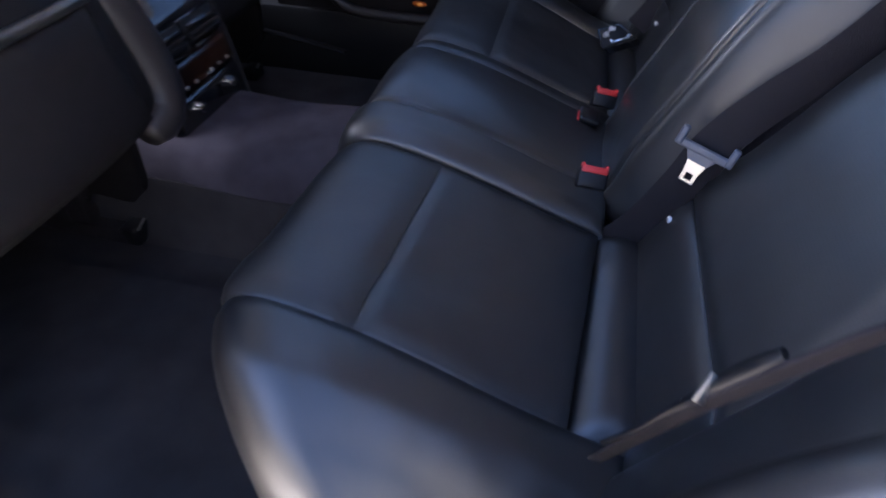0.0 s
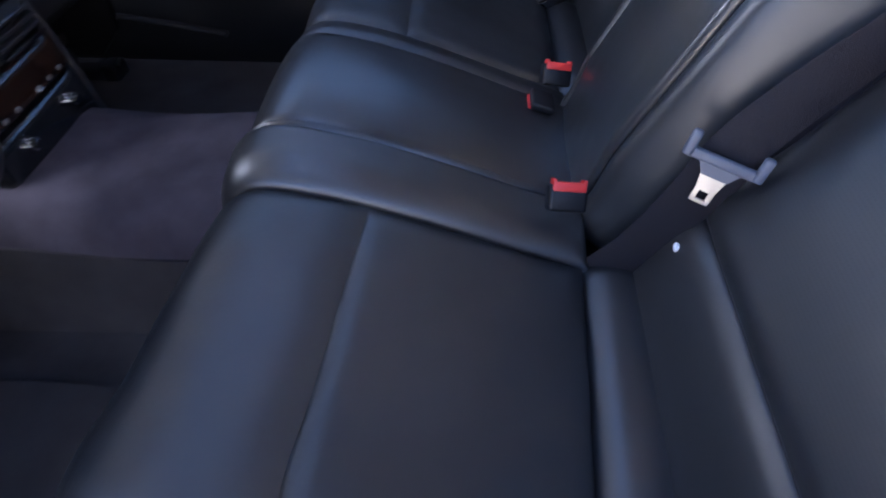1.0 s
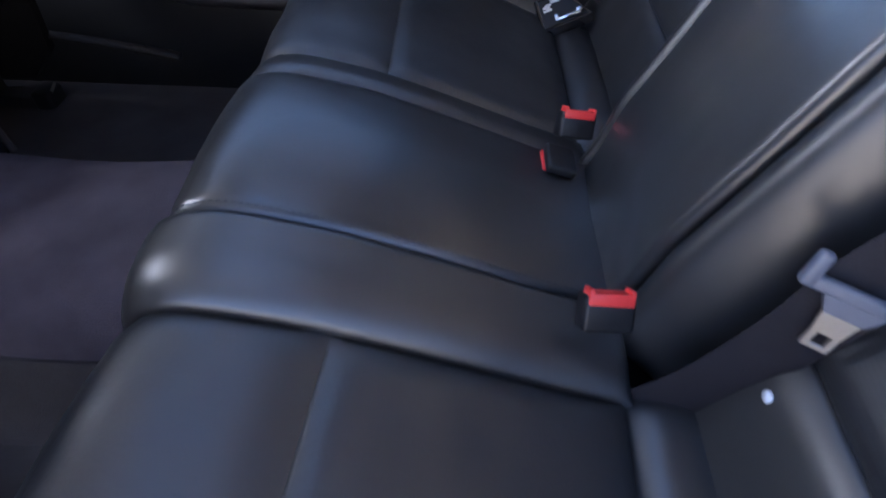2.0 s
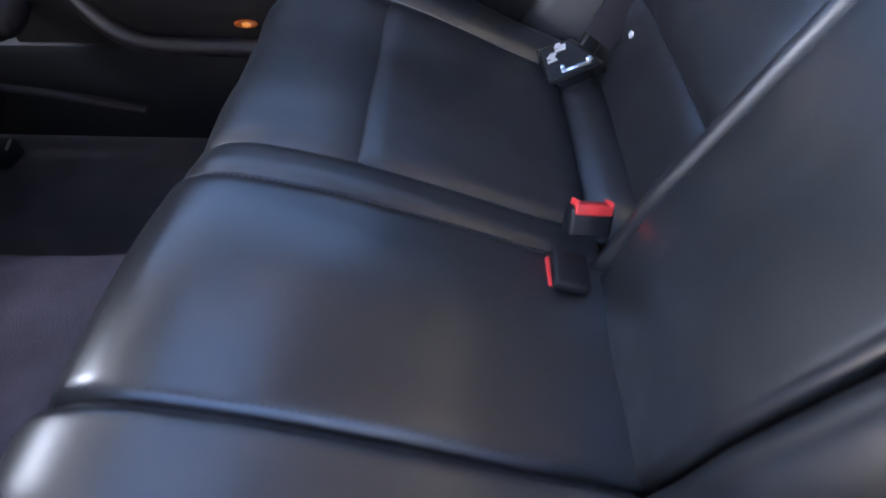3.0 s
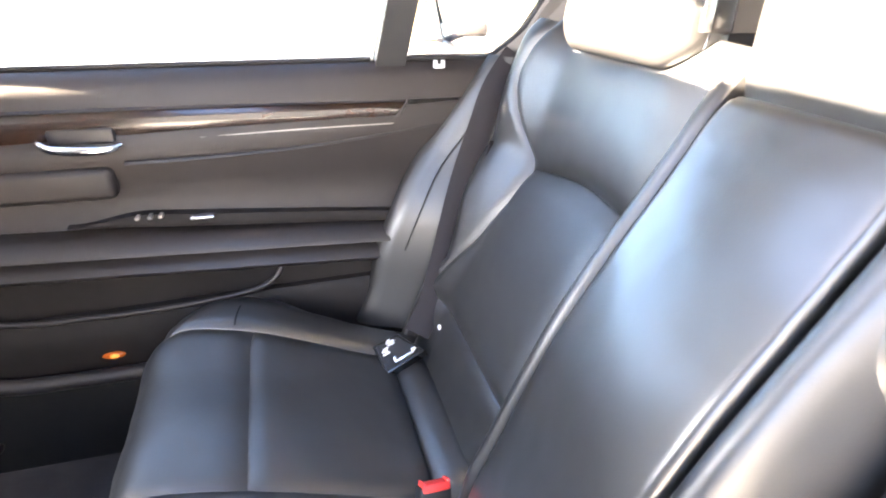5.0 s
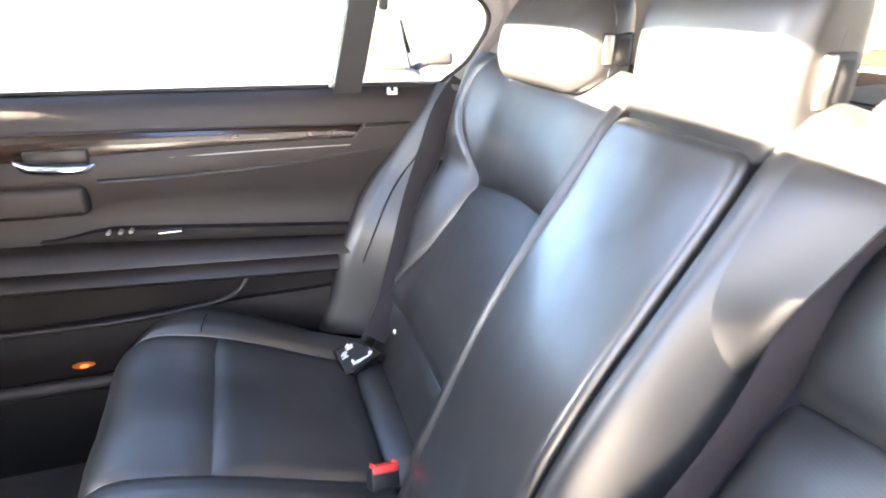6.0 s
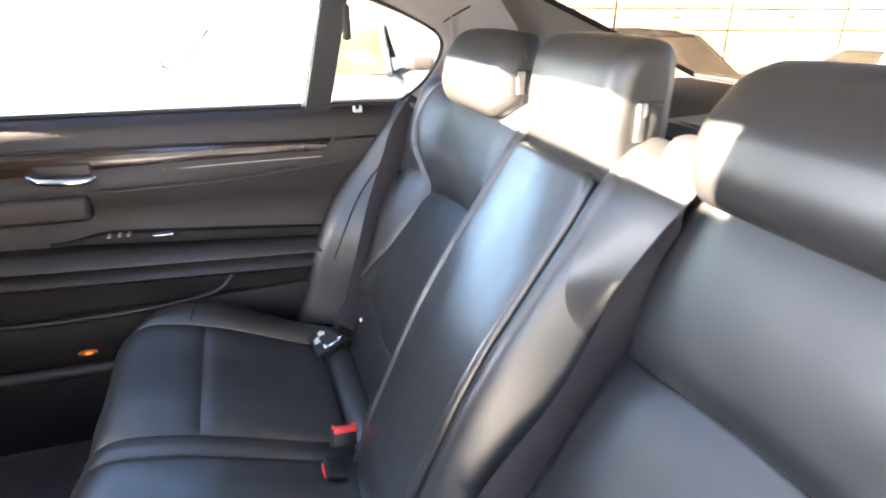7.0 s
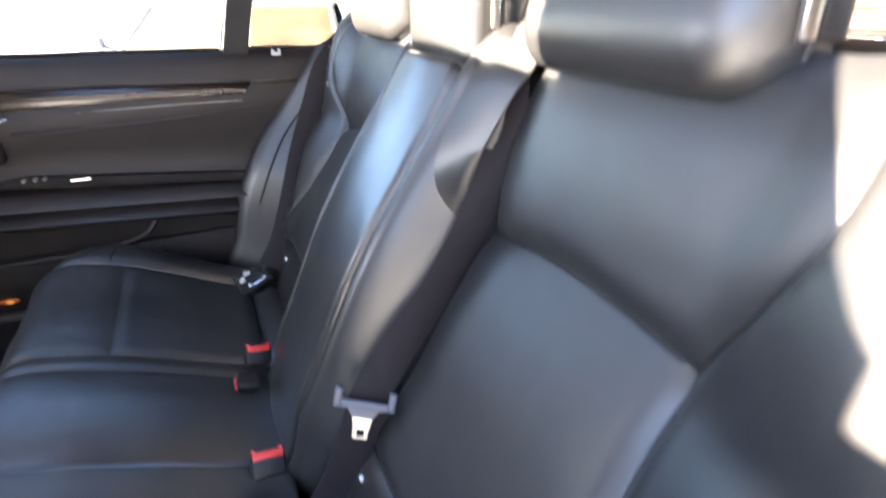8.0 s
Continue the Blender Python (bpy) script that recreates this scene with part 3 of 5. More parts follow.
# ---- headrests ----
def headrest(name, y0, width, z0, z1, x_front, depth, r, square, label):
    """A padded headrest: a front cushion, a darker rear shell with side clips, on two posts."""
    h = new(name)
    h.parent = seat
    if label:
        tagged(h, label)
    hz = (z1 - z0) / 2
    mz = (z0 + z1) / 2

    height = z1 - z0

    def profile():
        """The side outline, closed, from the front's foot upwards: curled under below, leaning back above."""
        k, d = height / 0.14, depth / 0.10
        lean = 1.0 - square
        pts = [(0.030 - 0.018 * square, 0.0), (0.010 - 0.006 * square, 0.010), (0.001, 0.032), (0.001, 0.060), (0.003 + 0.006 * lean, 0.088), (0.006 + 0.020 * lean, 0.112), (0.016 + 0.026 * lean, 0.130), (0.034 + 0.026 * lean, 0.1395),
               (0.070 + 0.004 * lean, 0.140), (0.092, 0.132), (0.099, 0.105), (0.099, 0.050), (0.094, 0.012), (0.078, 0.0)]
        ring = [(u * d, 0, w * k) for u, w in pts]
        smoothed = spline(ring[-2:] + ring + ring[:2], (len(ring) + 3) * 6 + 1)[12:12 + len(ring) * 6]
        return [(p.x, p.z) for p in smoothed]

    outline = profile()
    rings = []
    n = 10
    spots = [-width / 2 + r * (1 - math.cos(math.pi / 2 * k / n)) for k in range(n + 1)]
    spots += [width / 2 * f for f in (-0.6, -0.4, -0.2, 0.0, 0.2, 0.4, 0.6)] + [-p for p in reversed(spots)]
    for y in spots:
        over = max(0.0, abs(y) - (width / 2 - r))
        inset = r - math.sqrt(max(0.0, r * r - over * over))
        round_y = 1 - (2 * y / width) ** 2
        ring = []
        for u, w in outline:
            front = max(0.0, 1 - u / (0.5 * depth))
            x = depth / 2 + (u - depth / 2) * (1 - 2 * inset / depth)
            z = height / 2 + (w - height / 2) * (1 - 2 * inset / height)
            x -= front * 0.010 * round_y + 0.0012 * noise.noise(Vector((y * 22 + y0, w * 26, u * 20)))
            ring.append((x_front + x, y0 + y, z0 + z + (0.005 * round_y if w > height / 2 else 0)))
        rings.append(ring)
    part("headrest_cushion", loft(rings), HEADREST_LEATHER, h, sharp=75)
    for g in (-1, 1):
        y = y0 + g * (width / 2 - 0.0025)
        clip = part("side_clip", joined([box((x_front + depth * 0.34, y - 0.004, mz - hz * 0.40), (x_front + depth * 0.80, y + 0.004, mz + hz * 0.26), 0.006, 3)]), TRIM_GLOSS, h, "black clip on the headrest's side", sharp=40)
        part("clip_face", box((x_front + depth * 0.37, y - 0.0055, mz - hz * 0.35), (x_front + depth * 0.50, y + 0.0055, mz + hz * 0.20), 0.002, 2), STEEL, clip, sharp=40)
        part("clip_slot", box((x_front + depth * 0.54, y - 0.0050, mz - hz * 0.30), (x_front + depth * 0.74, y + 0.0050, mz + hz * 0.15), 0.002, 2), RUBBER, clip, sharp=40)
    # seam between front pad and rear cover
    ring = []
    for i in range(61):
        a = (-1 + 2 * i / 60) * 2.2
        cy, cz = math.sin(a), math.cos(a)
        yy, pz = math.copysign(abs(cy) ** 0.34, cy), math.copysign(abs(cz) ** 0.34, cz)
        inset = 0.020 * (1 - abs(cz)) * (1 - abs(cy)) * 4 * (r / 0.042)
        ring.append((x_front + depth * (0.52 if pz > 0 else 0.50), y0 + yy * (width / 2 - 0.0012 - inset * 0.4), mz + pz * (hz - 0.0012 - inset * 0.4)))
    part("seam", tube(ring, 0.0018, 6), PIPING, h, sharp=80)
    return h


headrest("headrest", -0.319, 0.278, 0.830, 0.951, 0.188, 0.100, 0.042, 0.0, "")
headrest("headrest", 0.358, 0.276, 0.828, 0.955, 0.184, 0.100, 0.042, 0.4, "")
headrest("headrest", 0.004, 0.200, 0.814, 0.962, 0.176, 0.084, 0.022, 0.85, "middle headrest, taller than the outer ones")


# ---- side wings beside the backrest ----
def wing(g):
    """The padded side trim between door and backrest."""
    edge = [(-0.135, 0.29), (-0.105, 0.36), (-0.083, 0.45), (-0.05, 0.525), (-0.010, 0.592), (0.048, 0.66), (0.106, 0.735), (0.150, 0.792)]
    rings = []
    for x, z in [(p.x, p.z) for p in spline([(x, 0, z) for x, z in edge], 36)]:
        inner = 0.618 + 0.02 * (z - 0.3) + (0.034 * ease((z - 0.50) / 0.14) if g > 0 else 0)
        tuck = 0.045 if g > 0 else 0.004
        rings.append([(x + 0.30, g * (inner - tuck - 0.02), z - 0.03), (x + 0.150, g * (inner - tuck), z - 0.012), (x + 0.075, g * (inner - 0.2 * tuck), z - 0.002), (x + 0.030, g * (inner + 0.004), z + 0.002), (x + 0.008, g * (inner + 0.016), z + 0.004),
                      (x, g * (inner + 0.034), z + 0.004), (x + 0.006, g * (inner + 0.052), z + 0.002), (x + 0.05, g * 0.705, z), (x + 0.30, g * 0.705, z - 0.03)])
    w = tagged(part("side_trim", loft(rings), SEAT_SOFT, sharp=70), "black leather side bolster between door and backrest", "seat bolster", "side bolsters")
    if g > 0:
        line = [(p.x + 0.050, g * (0.6145 + 0.02 * (p.z - 0.3) + 0.034 * ease((p.z - 0.50) / 0.14)), p.z + 0.004) for p in spline([(x, 0, z) for x, z in edge[2:]], 30)]
        part("seam", tube(line, 0.0016, 6), RUBBER, w, "dark sewn seam", sharp=80)
    return w


wing(1)
wing(-1)

# ---- child-seat anchor caps ----
for y in (-0.475, -0.197, 0.200, 0.478):
    bm = bmesh.new()
    bmesh.ops.create_uvsphere(bm, u_segments=16, v_segments=8, radius=0.0085)
    bmesh.ops.transform(bm, matrix=Matrix.Translation((0.000, y, 0.360)) @ Matrix.Rotation(radians(-24), 4, "Y") @ Matrix.Diagonal((0.5, 0.62, 0.95, 1)), verts=bm.verts)
    tagged(part("anchor_cap", bm, WHITE, sharp=80), "small white child-seat anchor cap in the seam", "anchor cap", "child-seat anchor caps")


# ---- buckles ----
def buckle(place, turn, label, thin=False):
    """A seat-belt buckle: black housing, red release button with a notch."""
    b = thing("seat_belt_buckle", label, "belt buckle", "seat-belt buckles")
    part("housing", box((-0.021, -0.011 if not thin else -0.008, -0.034), (0.021, 0.011 if not thin else 0.004, 0.0 if thin else -0.004), 0.004, 3), BUCKLE_BLACK, b, sharp=40)
    part("release_button", box((-0.017, -0.0115, -0.0035), (0.017, -0.006, 0.0022), 0.001, 2) if thin else joined([box((-0.0185, -0.0125, -0.0120), (0.0185, 0.006, -0.0015), 0.002, 2), box((-0.0185, -0.0125, -0.005), (-0.0145, 0.004, 0.0018), 0.0015, 2), box((0.0145, -0.0125, -0.005), (0.0185, 0.004, 0.0018), 0.0015, 2)]), RED, b, "red release button", sharp=40)
    b.matrix_world = Matrix.Translation(place) @ Euler([radians(a) for a in turn]).to_matrix().to_4x4()
    return b


buckle((-0.104, -0.118, 0.376), (-38, 6, 4), "black belt buckle with red button beside the middle seat")
buckle((-0.093, 0.160, 0.357), (-30, 10, 8), "black belt buckle with red button between seats")
flat = buckle((0, 0, 0), (0, 0, 0), "black belt buckle lying flat, thin red button", True)
flat.matrix_world = Matrix(((0, 0.28, -0.96, -0.132), (-1, 0, 0, 0.090), (0, 0.96, 0.28, 0.343), (0, 0, 0, 1)))


# ---- seat belts ----
def tongue_set(belt, m, plate=STEEL):
    """The grey guide bar and steel tongue that slide on a belt; m: its pose (x across, y up along the belt)."""
    bar = joined([box((-0.032, -0.004, -0.004), (0.032, 0.006, 0.004), 0.0028, 3)]
                 + [box((k * 0.0315 - 0.0045, -0.003, -0.003), (k * 0.0315 + 0.0045, 0.021, 0.006), 0.0028, 3) for k in (-1, 1)]
                 + [loft([[(-0.022 + 0.010 * k, 0.002 - 0.016 * k, -0.003), (0.022 - 0.010 * k, 0.002 - 0.016 * k, -0.003), (0.022 - 0.010 * k, 0.002 - 0.016 * k, 0.003), (-0.022 + 0.010 * k, 0.002 - 0.016 * k, 0.003)] for k in (0, 0.5, 1)])])
    bmesh.ops.transform(bar, matrix=m, verts=bar.verts)
    guide = part("guide", bar, GREY_PLASTIC, belt, "grey plastic belt guide", sharp=40)
    bm = joined([box((-0.0090, -0.038, -0.0013), (-0.0045, -0.022, 0.0013)), box((0.0045, -0.038, -0.0013), (0.0090, -0.022, 0.0013)), box((-0.0090, -0.0415, -0.0013), (0.0090, -0.0375, 0.0013), 0.0008, 1),
                 loft([[(-0.0090, -0.029, z), (0.0090, -0.029, z), (0.0125, -0.010, z), (-0.0125, -0.010, z)] for z in (-0.0012, 0.0012)])])
    bmesh.ops.transform(bm, matrix=m, verts=bm.verts)
    part("tongue", bm, plate, belt, "steel belt tongue with a slot")


mid_belt = thing("seat_belt", "black webbing belt with grey guide and steel tongue", "seat belt", "seat belts")
run = spline([back_point(*p) for p in ((-0.170, -0.095, 0.026), (-0.176, -0.035, 0.018), (-0.180, 0.046, 0.020), (-0.178, 0.106, 0.024), (-0.171, 0.170, 0.010), (-0.164, 0.240, -0.012), (-0.161, 0.310, -0.024), (-0.159, 0.380, -0.030), (-0.158, 0.440, -0.028), (-0.158, 0.495, -0.010))] + [(0.222, -0.155, 0.866), (0.262, -0.150, 0.872), (0.330, -0.146, 0.842)], 60)
turns = spline([(0.90, -0.30, -0.30), (0.90, -0.30, -0.30), (0.88, -0.38, -0.30), (0.84, -0.42, -0.30), (0.90, -0.20, -0.38), (0.91, 0.0, -0.40), (0.91, 0.0, -0.40), (0.88, -0.25, -0.38), (0.60, -0.75, -0.25), (0.10, -1.0, -0.05), (0.0, -1.0, 0.0), (0.0, -1.0, 0.0), (0.0, -1.0, 0.0)], 60)
lie = [tuple(v.normalized()) for v in turns]
part("webbing", ribbon(run, lie, 0.047), WEBBING, mid_belt, sharp=40)
fold = []
roll = inner_bolster_surf(-1)
away = Vector((-BZ, 0, BX))
for k in range(33):
    h = k / 32
    rise = 0.262 + 0.276 * h
    free = 0.114 + 0.076 * min(1, h / 0.85) ** 0.8
    bolster = Vector(roll(free, rise)) + away * 0.010
    edge = bolster.lerp(Vector(back_point(-free, rise, 0.005 - 3.5 * max(0, rise - 0.47) ** 2)), ease(h / 0.55))
    root = Vector(roll(0.104, rise)) + away * 0.0105
    row = [root.lerp(edge, t) + away * 0.005 * math.sin(math.pi * t) * h for t in (0, 0.2, 0.4, 0.6, 0.8, 1)]
    fold.append(row + [p - away * 0.002 for p in reversed(row)])
part("shoulder_flap", loft(fold), LEATHER_SOFT, seat, "leather edge folded over the belt recess", sharp=60)
run2 = [p + Vector((0.008, 0.004, 0.0)) for p in run[:16]]
part("lap_webbing", ribbon(run2, lie[:16], 0.046), WEBBING, mid_belt, sharp=40)
ax = Vector((0.050, -0.020, -0.010)).normalized()
up = Vector((0.35, 0.12, 0.90))
up = (up - up.dot(ax) * ax).normalized()
nz = ax.cross(up)
spot = Vector((0.020, -0.184, 0.452)) + nz * 0.009 - ax * 0.009 + up * 0.006
tongue_pose = Matrix(((ax.x, up.x, nz.x, spot.x), (ax.y, up.y, nz.y, spot.y), (ax.z, up.z, nz.z, spot.z), (0, 0, 0, 1)))
tongue_set(mid_belt, tongue_pose)

right_belt = thing("seat_belt", "black webbing belt running to a labelled anchor cover", "seat belt", "seat belts")
run = spline([(0.195, 0.672, 0.80), (0.1465, 0.648, 0.743), (0.116, 0.632, 0.675), (0.074, 0.607, 0.578), (0.0265, 0.558, 0.4575), (-0.006, 0.522, 0.388), (-0.040, 0.492, 0.346)], 36)
part("webbing", ribbon(run, [(0.90, -0.28, -0.30)] * 36, 0.046), WEBBING, right_belt, sharp=40)
run = spline([(0.132, 0.594, 0.66), (0.096, 0.580, 0.561), (0.057, 0.554, 0.464), (0.032, 0.530, 0.393), (0.004, 0.506, 0.331)], 26)
part("lap_webbing", ribbon(run, [(0.85, 0.30, -0.3)] * 26, 0.022), WEBBING, right_belt, sharp=40)
# the cover's own axes: along its lower edge, up its face, and out of it
cover_m = Matrix(((0.936, -0.26, -0.25, -0.079), (0.128, 0.888, -0.45, 0.472), (0.333, 0.389, 0.86, 0.331), (0, 0, 0, 1)))
bm = loft([[(-0.038 * k, -0.031 * k, z), (0.043 * k, -0.026 * k, z), (0.014 * k, 0.030 * k, z), (-0.036 * k, 0.031 * k, z)] for z, k in ((-0.020, 1.0), (-0.003, 1.0), (0.0, 0.95))])
bmesh.ops.transform(bm, matrix=cover_m, verts=bm.verts)
cover = part("anchor_cover", bm, PIANO, right_belt, "black anchor cover with white warning symbols", sharp=40)
bm = loft([[(-0.033 * k, -0.026 * k, z), (0.036 * k, -0.022 * k, z), (0.010 * k, 0.026 * k, z), (-0.031 * k, 0.026 * k, z)] for z, k in ((-0.0005, 1.0), (0.0012, 0.98))])
bmesh.ops.transform(bm, matrix=cover_m, verts=bm.verts)
part("cover_face", bm, BUCKLE_BLACK, cover, sharp=40)
rng = random.Random(4)
marks = []
for k in range(2):
    c = (-0.022 + 0.015 * k, 0.008 + 0.011 * k)
    for _ in range(12):
        dx, dy = rng.uniform(-0.006, 0.002), rng.uniform(-0.007, 0.006)
        marks.append(box((c[0] + dx, c[1] + dy, 0.0010), (c[0] + dx + rng.uniform(0.005, 0.009), c[1] + dy + 0.0034, 0.0022)))
bm = joined(marks)
bmesh.ops.transform(bm, matrix=cover_m, verts=bm.verts)
part("warning_symbols", bm, WHITE, cover, "white printed symbols")
bm = joined([box((-0.010, -0.021, 0.001), (0.026, -0.015, 0.005), 0.002, 2), box((-0.014, -0.021, 0.001), (-0.007, -0.008, 0.005), 0.002, 2), box((0.020, -0.018, 0.001), (0.030, -0.010, 0.006), 0.002, 2)])
bmesh.ops.transform(bm, matrix=cover_m, verts=bm.verts)
part("tongue", bm, CHROME, cover, "bright steel belt tongue", sharp=40)

left_belt = thing("seat_belt", "black belt webbing tucked along the side bolster", "seat belt", "seat belts")
run = spline([(-0.078, -0.548, 0.355), (-0.073, -0.560, 0.394), (-0.056, -0.595, 0.516), (-0.040, -0.605, 0.567), (-0.007, -0.611, 0.632), (0.012, -0.614, 0.659)], 40)
part("webbing", ribbon(run, (0.80, 0.20, -0.55), 0.013, 0.003), WEBBING, left_belt, sharp=40)
run = spline([(-0.078, -0.553, 0.395), (-0.070, -0.579, 0.462), (-0.060, -0.593, 0.519), (-0.052, -0.598, 0.547)], 20)
part("strap_end", tube(run, lambda t: 0.0035 + 0.0025 * t, 10, 0.6), BUCKLE_BLACK, left_belt, "black folded strap", sharp=60)
run = spline([(-0.049, -0.598, 0.556), (-0.042, -0.600, 0.574), (-0.034, -0.602, 0.592), (-0.029, -0.603, 0.602)], 16)
part("tongue_grip", tube(run, lambda t: 0.0036 + 0.0030 * math.sin(math.pi * min(1, 0.25 + 0.7 * t)), 12, 0.7), BUCKLE_BLACK, left_belt, "black plastic tongue grip", sharp=60)
part("tongue", box((-0.004, -0.0012, -0.010), (0.004, 0.0012, 0.010), 0.0008, 2, Matrix.Translation((-0.052, -0.601, 0.558)) @ Matrix.Rotation(radians(30), 4, "Y") @ Matrix.Rotation(radians(-35), 4, "X")), STEEL, left_belt, "bright steel belt tongue", sharp=40)

# ---- right rear door ----
door = thing("car_door", "closed black rear door trim with dark wood inlay", "car door")


def band(name, mat, front, rear, x0=-0.98, x1=0.20, label="", n=16, bow=0.0, parent=None, slant=0.0):
    """A door panel: cross-sections (y, z) at its front and rear end, joined along x; bow lifts its middle, slant leans its rear end back."""
    rings = []
    for k in range(n):
        t = k / (n - 1)
        w = bow * math.sin(t * math.pi)
        mean = sum(b[1] for b in rear) / len(rear)
        rings.append([(x0 + (x1 - x0) * t + slant * t ** 6 * (b[1] - mean), a[0] + (b[0] - a[0]) * t, a[1] + (b[1] - a[1]) * t + w) for a, b in zip(front, rear)])
    return part(name, loft(rings), mat, parent or door, label, sharp=40)


band("upper_panel", TRIM, [(0.80, 0.789), (0.730, 0.791), (0.712, 0.785), (0.697, 0.765), (0.690, 0.730), (0.80, 0.726)],
     [(0.80, 0.788), (0.722, 0.790), (0.706, 0.784), (0.693, 0.762), (0.688, 0.722), (0.80, 0.718)])
wood = band("wood_trim", WOOD, [(0.72, 0.732), (0.692, 0.730), (0.684, 0.717), (0.682, 0.698), (0.688, 0.674), (0.72, 0.672)],
            [(0.72, 0.721), (0.692, 0.719), (0.687, 0.711), (0.686, 0.698), (0.689, 0.684), (0.72, 0.682)], x1=-0.024, label="dark glossy burl wood inlay", bow=0.004, n=24, slant=0.9)
band("chrome_strip", DULL_CHROME, [(0.70, 0.676), (0.680, 0.6742), (0.6795, 0.6724), (0.70, 0.668)], [(0.70, 0.685), (0.684, 0.6832), (0.6835, 0.6814), (0.70, 0.678)],
     x0=-0.49, x1=-0.035, label="thin bright chrome strip", bow=0.003)
band("wood_upper_edge", TRIM_GLOSS, [(0.71, 0.736), (0.688, 0.734), (0.685, 0.731), (0.70, 0.728)], [(0.71, 0.725), (0.689, 0.7225), (0.686, 0.7195), (0.70, 0.717)], x1=-0.012, bow=0.004)
part("wood_end", tube(spline([(-0.006, 0.689, 0.724), (-0.009, 0.688, 0.716), (-0.022, 0.688, 0.698), (-0.038, 0.688, 0.682)], 16), 0.0028, 8), TRIM, door, sharp=60)
band("middle_panel", TRIM, [(0.80, 0.674), (0.692, 0.672), (0.670, 0.660), (0.668, 0.642), (0.682, 0.618), (0.690, 0.596), (0.684, 0.572), (0.668, 0.554), (0.80, 0.55)],
     [(0.80, 0.7225), (0.6882, 0.7225), (0.688, 0.690), (0.690, 0.655), (0.699, 0.60), (0.702, 0.55), (0.694, 0.515), (0.680, 0.496), (0.80, 0.48)])
band("middle_panel_crease", TRIM_GLOSS, [(0.69, 0.648), (0.668, 0.647), (0.666, 0.643), (0.69, 0.640)], [(0.70, 0.684), (0.688, 0.683), (0.687, 0.680), (0.70, 0.678)], x0=-0.49, x1=0.10, bow=-0.012)
part("pull_cup_panel", joined([box((-0.98, 0.664, 0.585), (-0.512, 0.70, 0.640), 0.012, 4)]), TRIM, door, "black panel below the door handle", sharp=50)
part("armrest_recess", loft([[(x, 0.700, z), (x, 0.6635, z), (x, 0.6620, z + 0.4 * h), (x, 0.6660, z + h), (x, 0.700, z + h)] for x, z, h in
                             [(-0.60 + 0.59 * t, 0.541 - 0.044 * t, 0.002 + 0.021 * ease(t / 0.22) - 0.004 * t) for t in [k / 24 for k in range(25)]]]), TRIM_DARK, door, "dark switch shelf", sharp=40)
band("armrest", TRIM_GLOSS, [(0.76, 0.545), (0.668, 0.543), (0.655, 0.538), (0.632, 0.522), (0.629, 0.514), (0.66, 0.510), (0.76, 0.51)],
     [(0.76, 0.496), (0.668, 0.494), (0.655, 0.490), (0.634, 0.476), (0.631, 0.468), (0.66, 0.464), (0.76, 0.46)], x1=0.0)
band("armrest_lower", TRIM_GLOSS, [(0.76, 0.506), (0.660, 0.504), (0.650, 0.500), (0.634, 0.480), (0.642, 0.470), (0.76, 0.468)],
     [(0.76, 0.460), (0.660, 0.458), (0.650, 0.454), (0.635, 0.433), (0.643, 0.424), (0.76, 0.42)], x1=0.0)
band("pocket_panel", TRIM_DARK, [(0.76, 0.472), (0.676, 0.470), (0.674, 0.42), (0.672, 0.360), (0.76, 0.36)],
     [(0.76, 0.43), (0.676, 0.428), (0.675, 0.41), (0.674, 0.36), (0.76, 0.36)], x1=0.08)
band("lower_panel", TRIM_DARK, [(0.76, 0.366), (0.658, 0.364), (0.648, 0.350), (0.648, 0.30), (0.658, 0.245), (0.76, 0.24)],
     [(0.76, 0.395), (0.658, 0.392), (0.648, 0.375), (0.648, 0.30), (0.658, 0.245), (0.76, 0.24)], x0=-1.0, x1=0.08)
part("pocket_rim", tube(spline([(-0.78, 0.652, 0.47), (-0.768, 0.652, 0.41), (-0.735, 0.650, 0.380), (-0.60, 0.648, 0.374), (-0.45, 0.648, 0.377), (-0.335, 0.649, 0.388), (-0.285, 0.651, 0.405), (-0.262, 0.655, 0.432)], 60), 0.0055, 10), TRIM_GLOSS, door, sharp=70)
part("door_edge_rim", tube(spline([(-0.885, 0.640, 0.62), (-0.88, 0.640, 0.48), (-0.860, 0.638, 0.365), (-0.820, 0.636, 0.295), (-0.765, 0.636, 0.262), (-0.66, 0.638, 0.254), (-0.40, 0.640, 0.252)], 70), 0.015, 12), TRIM_GLOSS, door, "rounded lower rim of the door trim", sharp=70)
# handle
handle = part("door_handle", tube(spline([(-0.612, 0.682, 0.686), (-0.604, 0.672, 0.682), (-0.588, 0.664, 0.676), (-0.545, 0.660, 0.672), (-0.505, 0.664, 0.671), (-0.490, 0.678, 0.674)], 30), lambda t: 0.0035 + 0.0022 * math.sin(t * math.pi), 10, 1.3), CHROME, door, "chrome pull handle", sharp=70)
part("handle_recess", box((-0.596, 0.6795, 0.677), (-0.497, 0.690, 0.703), 0.004, 3), TRIM_GLOSS, door, "dark recess behind the handle", sharp=40)
for k, x in enumerate((-0.492, -0.472, -0.455)):
    part("window_switch", box((x, 0.652, 0.549), (x + 0.007, 0.672, 0.554), 0.0015, 2), STEEL, door, "small bright window switch", sharp=40)
part("switch_trim", box((-0.405, 0.650, 0.543), (-0.365, 0.670, 0.547), 0.001, 2), CHROME, door, "bright trim bar")
bm = bmesh.new()
bmesh.ops.create_uvsphere(bm, u_segments=20, v_segments=10, radius=1)
